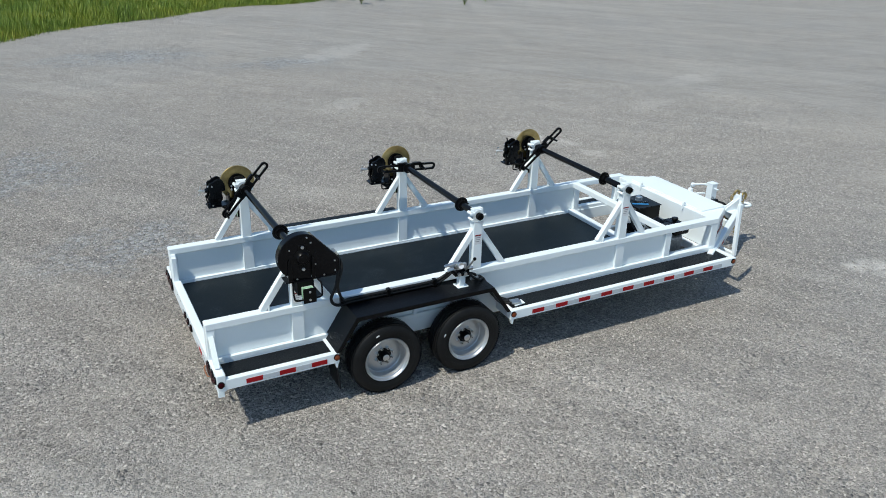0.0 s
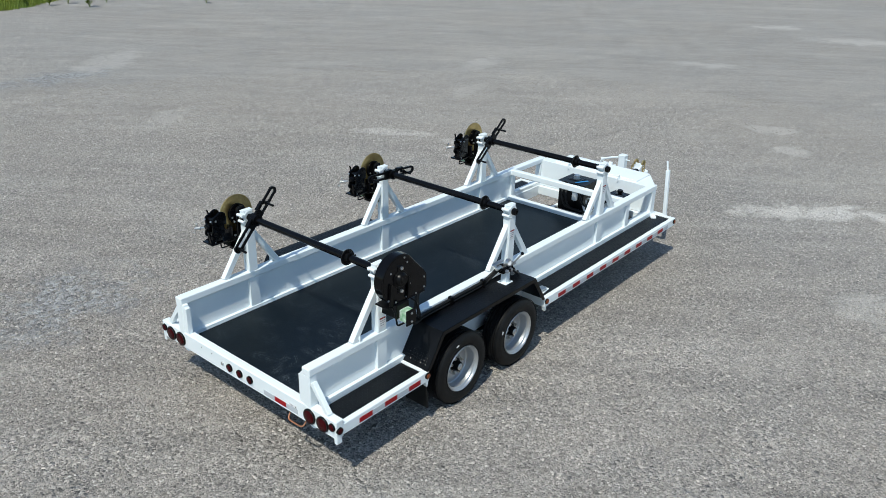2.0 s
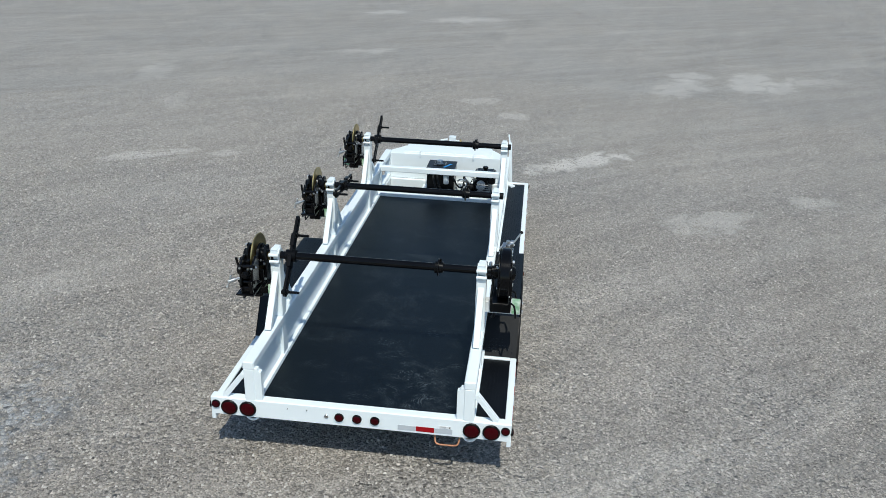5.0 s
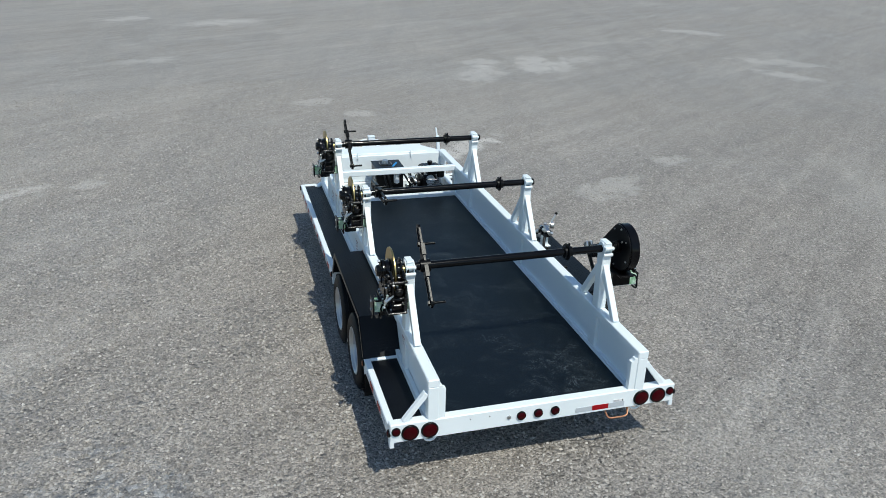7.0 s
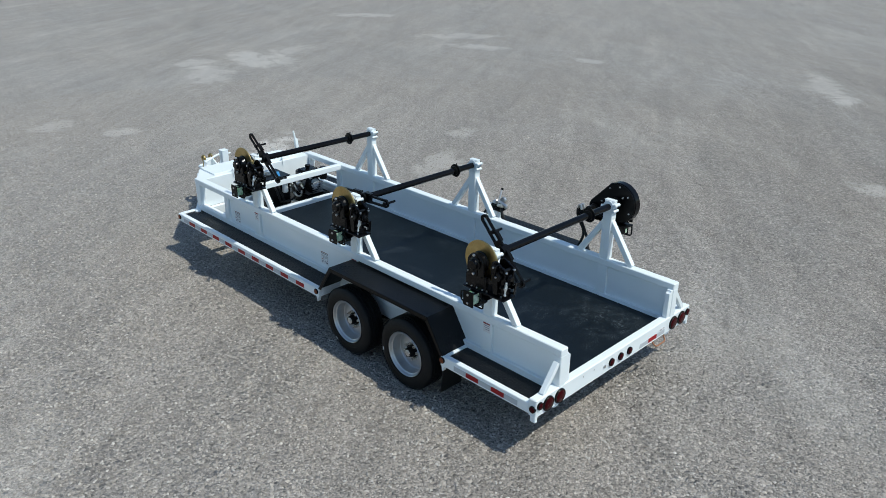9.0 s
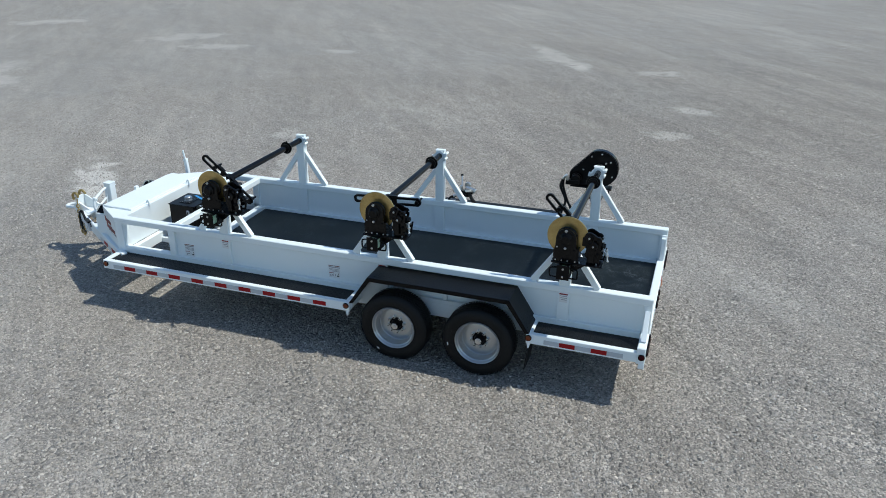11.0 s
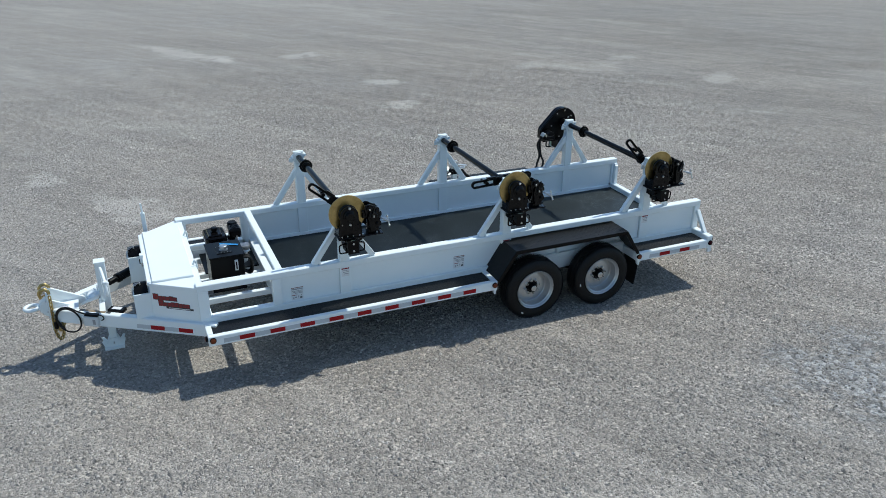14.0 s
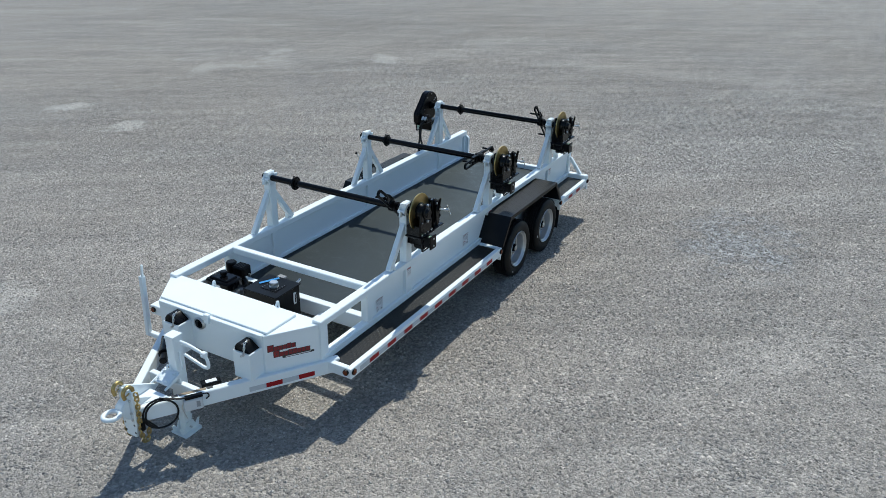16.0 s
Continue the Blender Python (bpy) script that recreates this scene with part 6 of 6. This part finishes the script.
part("tank_hose", sweep([(5.71, -0.06, 0.93), (5.66, -0.14, 0.90), (5.66, -0.24, 0.74), (5.75, -0.30, 0.70), (5.89, -0.31, 0.72)], 0.014, 8, 6), HOSE, tank)
part("tank_valve", rod((5.81, 0.17, 0.92), (5.70, 0.20, 0.98), 0.014, 8), ZINC, tank)
tank.matrix_basis = pose(5.963, 0.035, 0.533)

# ---------------------------------------------------------------- chocks, chains and cable


def chain_links(parent, pts, pitch, wire, material):
    """Oval links along a line, each turned a quarter against the last."""
    loop = []
    for k in range(16):
        a = k * math.tau / 16
        loop.append((math.cos(a) * wire * 1.9 + (pitch * 0.28 if math.cos(a) > 0 else -pitch * 0.28), math.sin(a) * wire * 2.0, 0))
    me = mesh_of("chain_link", sweep(loop, wire, 6, 0, closed=True), material)
    line = smooth_line(pts, 24)
    gone, k = 0.0, 0
    for a, b in zip(line, line[1:]):
        gone += (b - a).length
        if gone >= pitch:
            gone -= pitch
            m, _ = along(a, b)
            m.translation = b
            ob = new("chain_link", me)
            ob.parent = parent
            ob.matrix_basis = parent.matrix_basis.inverted() @ m @ Matrix.Rotation(radians(45 + 90 * (k % 2)), 4, "X")
            k += 1


for y, up in ((0.545, 0.0), (-0.345, 0.035)):
    chock = thing("wheel_chock", (6.91, y, 0.883 + up), "black rubber wheel chock in a white pocket on the toolbox", "wheel chock", "wheel chocks")
    body = prism([(y - 0.088, 0.8825 + up), (y + 0.088, 0.8825 + up), (y + 0.088, 0.895 + up), (y + 0.0, 0.958 + up), (y - 0.05, 0.962 + up), (y - 0.088, 0.918 + up)], "x", 6.855, 6.985, 0.004)
    box(6.85, 6.99, y - 0.09, y + 0.09, 0.8828 + up, 0.892 + up, 0.003, body)
    rod((6.97, y - 0.03, 0.918 + up), (6.989, y - 0.03, 0.918 + up), 0.016, 14, 0.002, body)
    part("chock_body", body, BLACK, chock)
    part("eye_bolt", rod((6.92, y + 0.01, 0.95 + up), (6.92, y + 0.01, 0.98 + up), 0.008, 8), ZINC, chock)
    chain_links(chock, [(6.92, y + 0.01, 0.975 + up), (6.97, y + 0.025, 0.965 + up), (6.998, y + 0.04, 0.92 + up), (7.006, y + 0.035, 0.87 + up), (7.006, y + 0.0, 0.845 + up)], 0.024, 0.0042, ZINC)

for s in (1, -1):
    chain = thing("safety_chain", (7.845, s * 0.06, 0.81), "gold zinc safety chain with grab hook over the coupler plate", "chain", "safety chains")
    part("chain_hook", sweep([(7.905, s * 0.060, 0.745), (7.915, s * 0.062, 0.800), (7.895, s * 0.063, 0.836), (7.855, s * 0.063, 0.842), (7.825, s * 0.066, 0.815), (7.822, s * 0.070, 0.785)], 0.0175, 12, 6), GOLD, chain)
    part("hook_latch", beam((7.905, s * 0.061, 0.76), (7.835, s * 0.066, 0.79), 0.012, 0.010, 0.002), GOLD, chain)
    chain_links(chain, [(7.822, s * 0.080, 0.785), (7.818, s * 0.098, 0.74), (7.822, s * 0.100, 0.60), (7.828, s * 0.100, 0.45), (7.825, s * 0.098, 0.33), (7.805, s * 0.096, 0.255), (7.775, s * 0.098, 0.265), (7.752, s * 0.102, 0.34), (7.742, s * 0.106, 0.45), (7.738, s * 0.100, 0.54)], 0.038, 0.0075, GOLD)
    part("chain_anchor", sweep([(7.735, s * 0.085, 0.52), (7.735, s * 0.115, 0.535), (7.735, s * 0.115, 0.565), (7.735, s * 0.085, 0.58)], 0.010, 8, 5), GOLD, chain)

cable = thing("trailer_cable", (7.66, 0.2, 0.6), "coiled black trailer light cable with plug hanging from the tongue", "cable")
loop = [(7.43, 0.355, 0.600), (7.50, 0.315, 0.605), (7.57, 0.265, 0.622)]
for k in range(22):
    a = radians(100 - k * 25)
    r = 0.150 - 0.0007 * k
    loop.append((7.675 + 0.839 * r * math.cos(a), 0.190 - 0.544 * r * math.cos(a) + 0.0012 * k, 0.505 + r * math.sin(a)))
loop += [(7.80, 0.112, 0.50), (7.807, 0.108, 0.45)]
part("cable_loop", sweep(loop, 0.0090, 8, 4), HOSE, cable)
part("plug", rod((7.807, 0.108, 0.465), (7.812, 0.105, 0.385), 0.022, 14), BLACK, cable)
part("cable_tie", rod((7.66, 0.185, 0.650), (7.66, 0.235, 0.662), 0.013, 8), BLACK, cable)

brk = thing("breakaway_box", (7.44, 0.36, 0.54), "small white breakaway switch box on the tongue", "switch box")
part("box_body", beam((7.375, 0.398, 0.530), (7.515, 0.308, 0.530), 0.055, 0.115, 0.008), PLASTIC, brk)
part("box_cover", beam((7.37, 0.400, 0.602), (7.50, 0.316, 0.602), 0.052, 0.028, 0.006), BLACK, brk)
part("box_label", beam((7.41, 0.4065, 0.53), (7.475, 0.3645, 0.53), 0.003, 0.06, 0), DECAL_GREY, brk)
part("box_wire", sweep([(7.37, 0.40, 0.605), (7.335, 0.425, 0.60), (7.325, 0.43, 0.565), (7.35, 0.415, 0.545)], 0.006, 8, 5), HOSE, brk)
part("lanyard", sweep([(7.52, 0.315, 0.57), (7.535, 0.315, 0.52), (7.525, 0.32, 0.46), (7.51, 0.33, 0.40)], 0.0045, 6, 6), ZINC, brk)

bat = thing("junction_box", (7.18, 0.32, 0.57), "black junction box with a white label on the tongue", "box")
part("box_body", beam((7.11, 0.365, 0.590), (7.26, 0.27, 0.590), 0.09, 0.036, 0.006), BLACK, bat)
part("box_label", beam((7.14, 0.346, 0.6095), (7.225, 0.292, 0.6095), 0.05, 0.003, 0), DECAL, bat)
part("box_bracket", beam((7.15, 0.34, 0.562), (7.22, 0.40, 0.562), 0.06, 0.012, 0.002), WHITE, bat)

tube = thing("manual_tube", (7.05, -0.42, 0.62), "black plastic document tube lying on the tongue beam", "tube")
part("tube_body", rod((6.93, -0.52, 0.665), (7.12, -0.34, 0.665), 0.05, 24, 0.006), GLOSS, tube)
part("tube_cap", rod((7.115, -0.345, 0.665), (7.15, -0.31, 0.665), 0.056, 24, 0.006), BLACK, tube)
part("tube_neck", rod((7.15, -0.31, 0.665), (7.24, -0.23, 0.665), 0.035, 18, 0.006), BLACK, tube)

# ---------------------------------------------------------------- weeds at the field edge


def build_weed(x, y, h, seed):
    """A small bushy weed: thin stems with many narrow leaves."""
    rng = random.Random(seed)
    weed = thing("weed", (x, y, 0), "small bushy green weed growing through the gravel", "weed", "weeds at the yard edge")
    verts, faces = [], []
    stems = bmesh.new()
    for k in range(9):
        a = rng.random() * math.tau
        top = Vector((x + math.cos(a) * h * 0.38 * rng.random(), y + math.sin(a) * h * 0.38 * rng.random(), h * rng.uniform(0.6, 1.0)))
        rod((x, y, -0.01), top, 0.006, 5, 0, stems)
        for i in range(14):
            c = Vector((x, y, 0)).lerp(top, 0.25 + 0.75 * rng.random())
            b = rng.random() * math.tau
            d = Vector((math.cos(b), math.sin(b), rng.uniform(0.0, 0.8))).normalized()
            side = d.cross(Vector((0, 0, 1))).normalized()
            n = h * rng.uniform(0.14, 0.26)
            j = len(verts)
            verts += [tuple(c), tuple(c + d * n * 0.5 + side * n * 0.22), tuple(c + d * n), tuple(c + d * n * 0.5 - side * n * 0.22)]
            faces.append((j, j + 1, j + 2, j + 3))
    part("stem", stems, BLADES, weed)
    part("leaves", soup("leaves", verts, faces, BLADES), None, weed)


for k, (x, y, h) in enumerate(((14.05, 30.2, 0.75), (12.05, 32.0, 0.5), (13.0, 31.8, 0.6), (13.95, 32.0, 0.7), (15.45, 31.3, 0.55), (18.85, 28.3, 0.5), (20.55, 29.1, 0.4), (21.5, 29.6, 0.3))):
    build_weed(x, y, h, 40 + k)
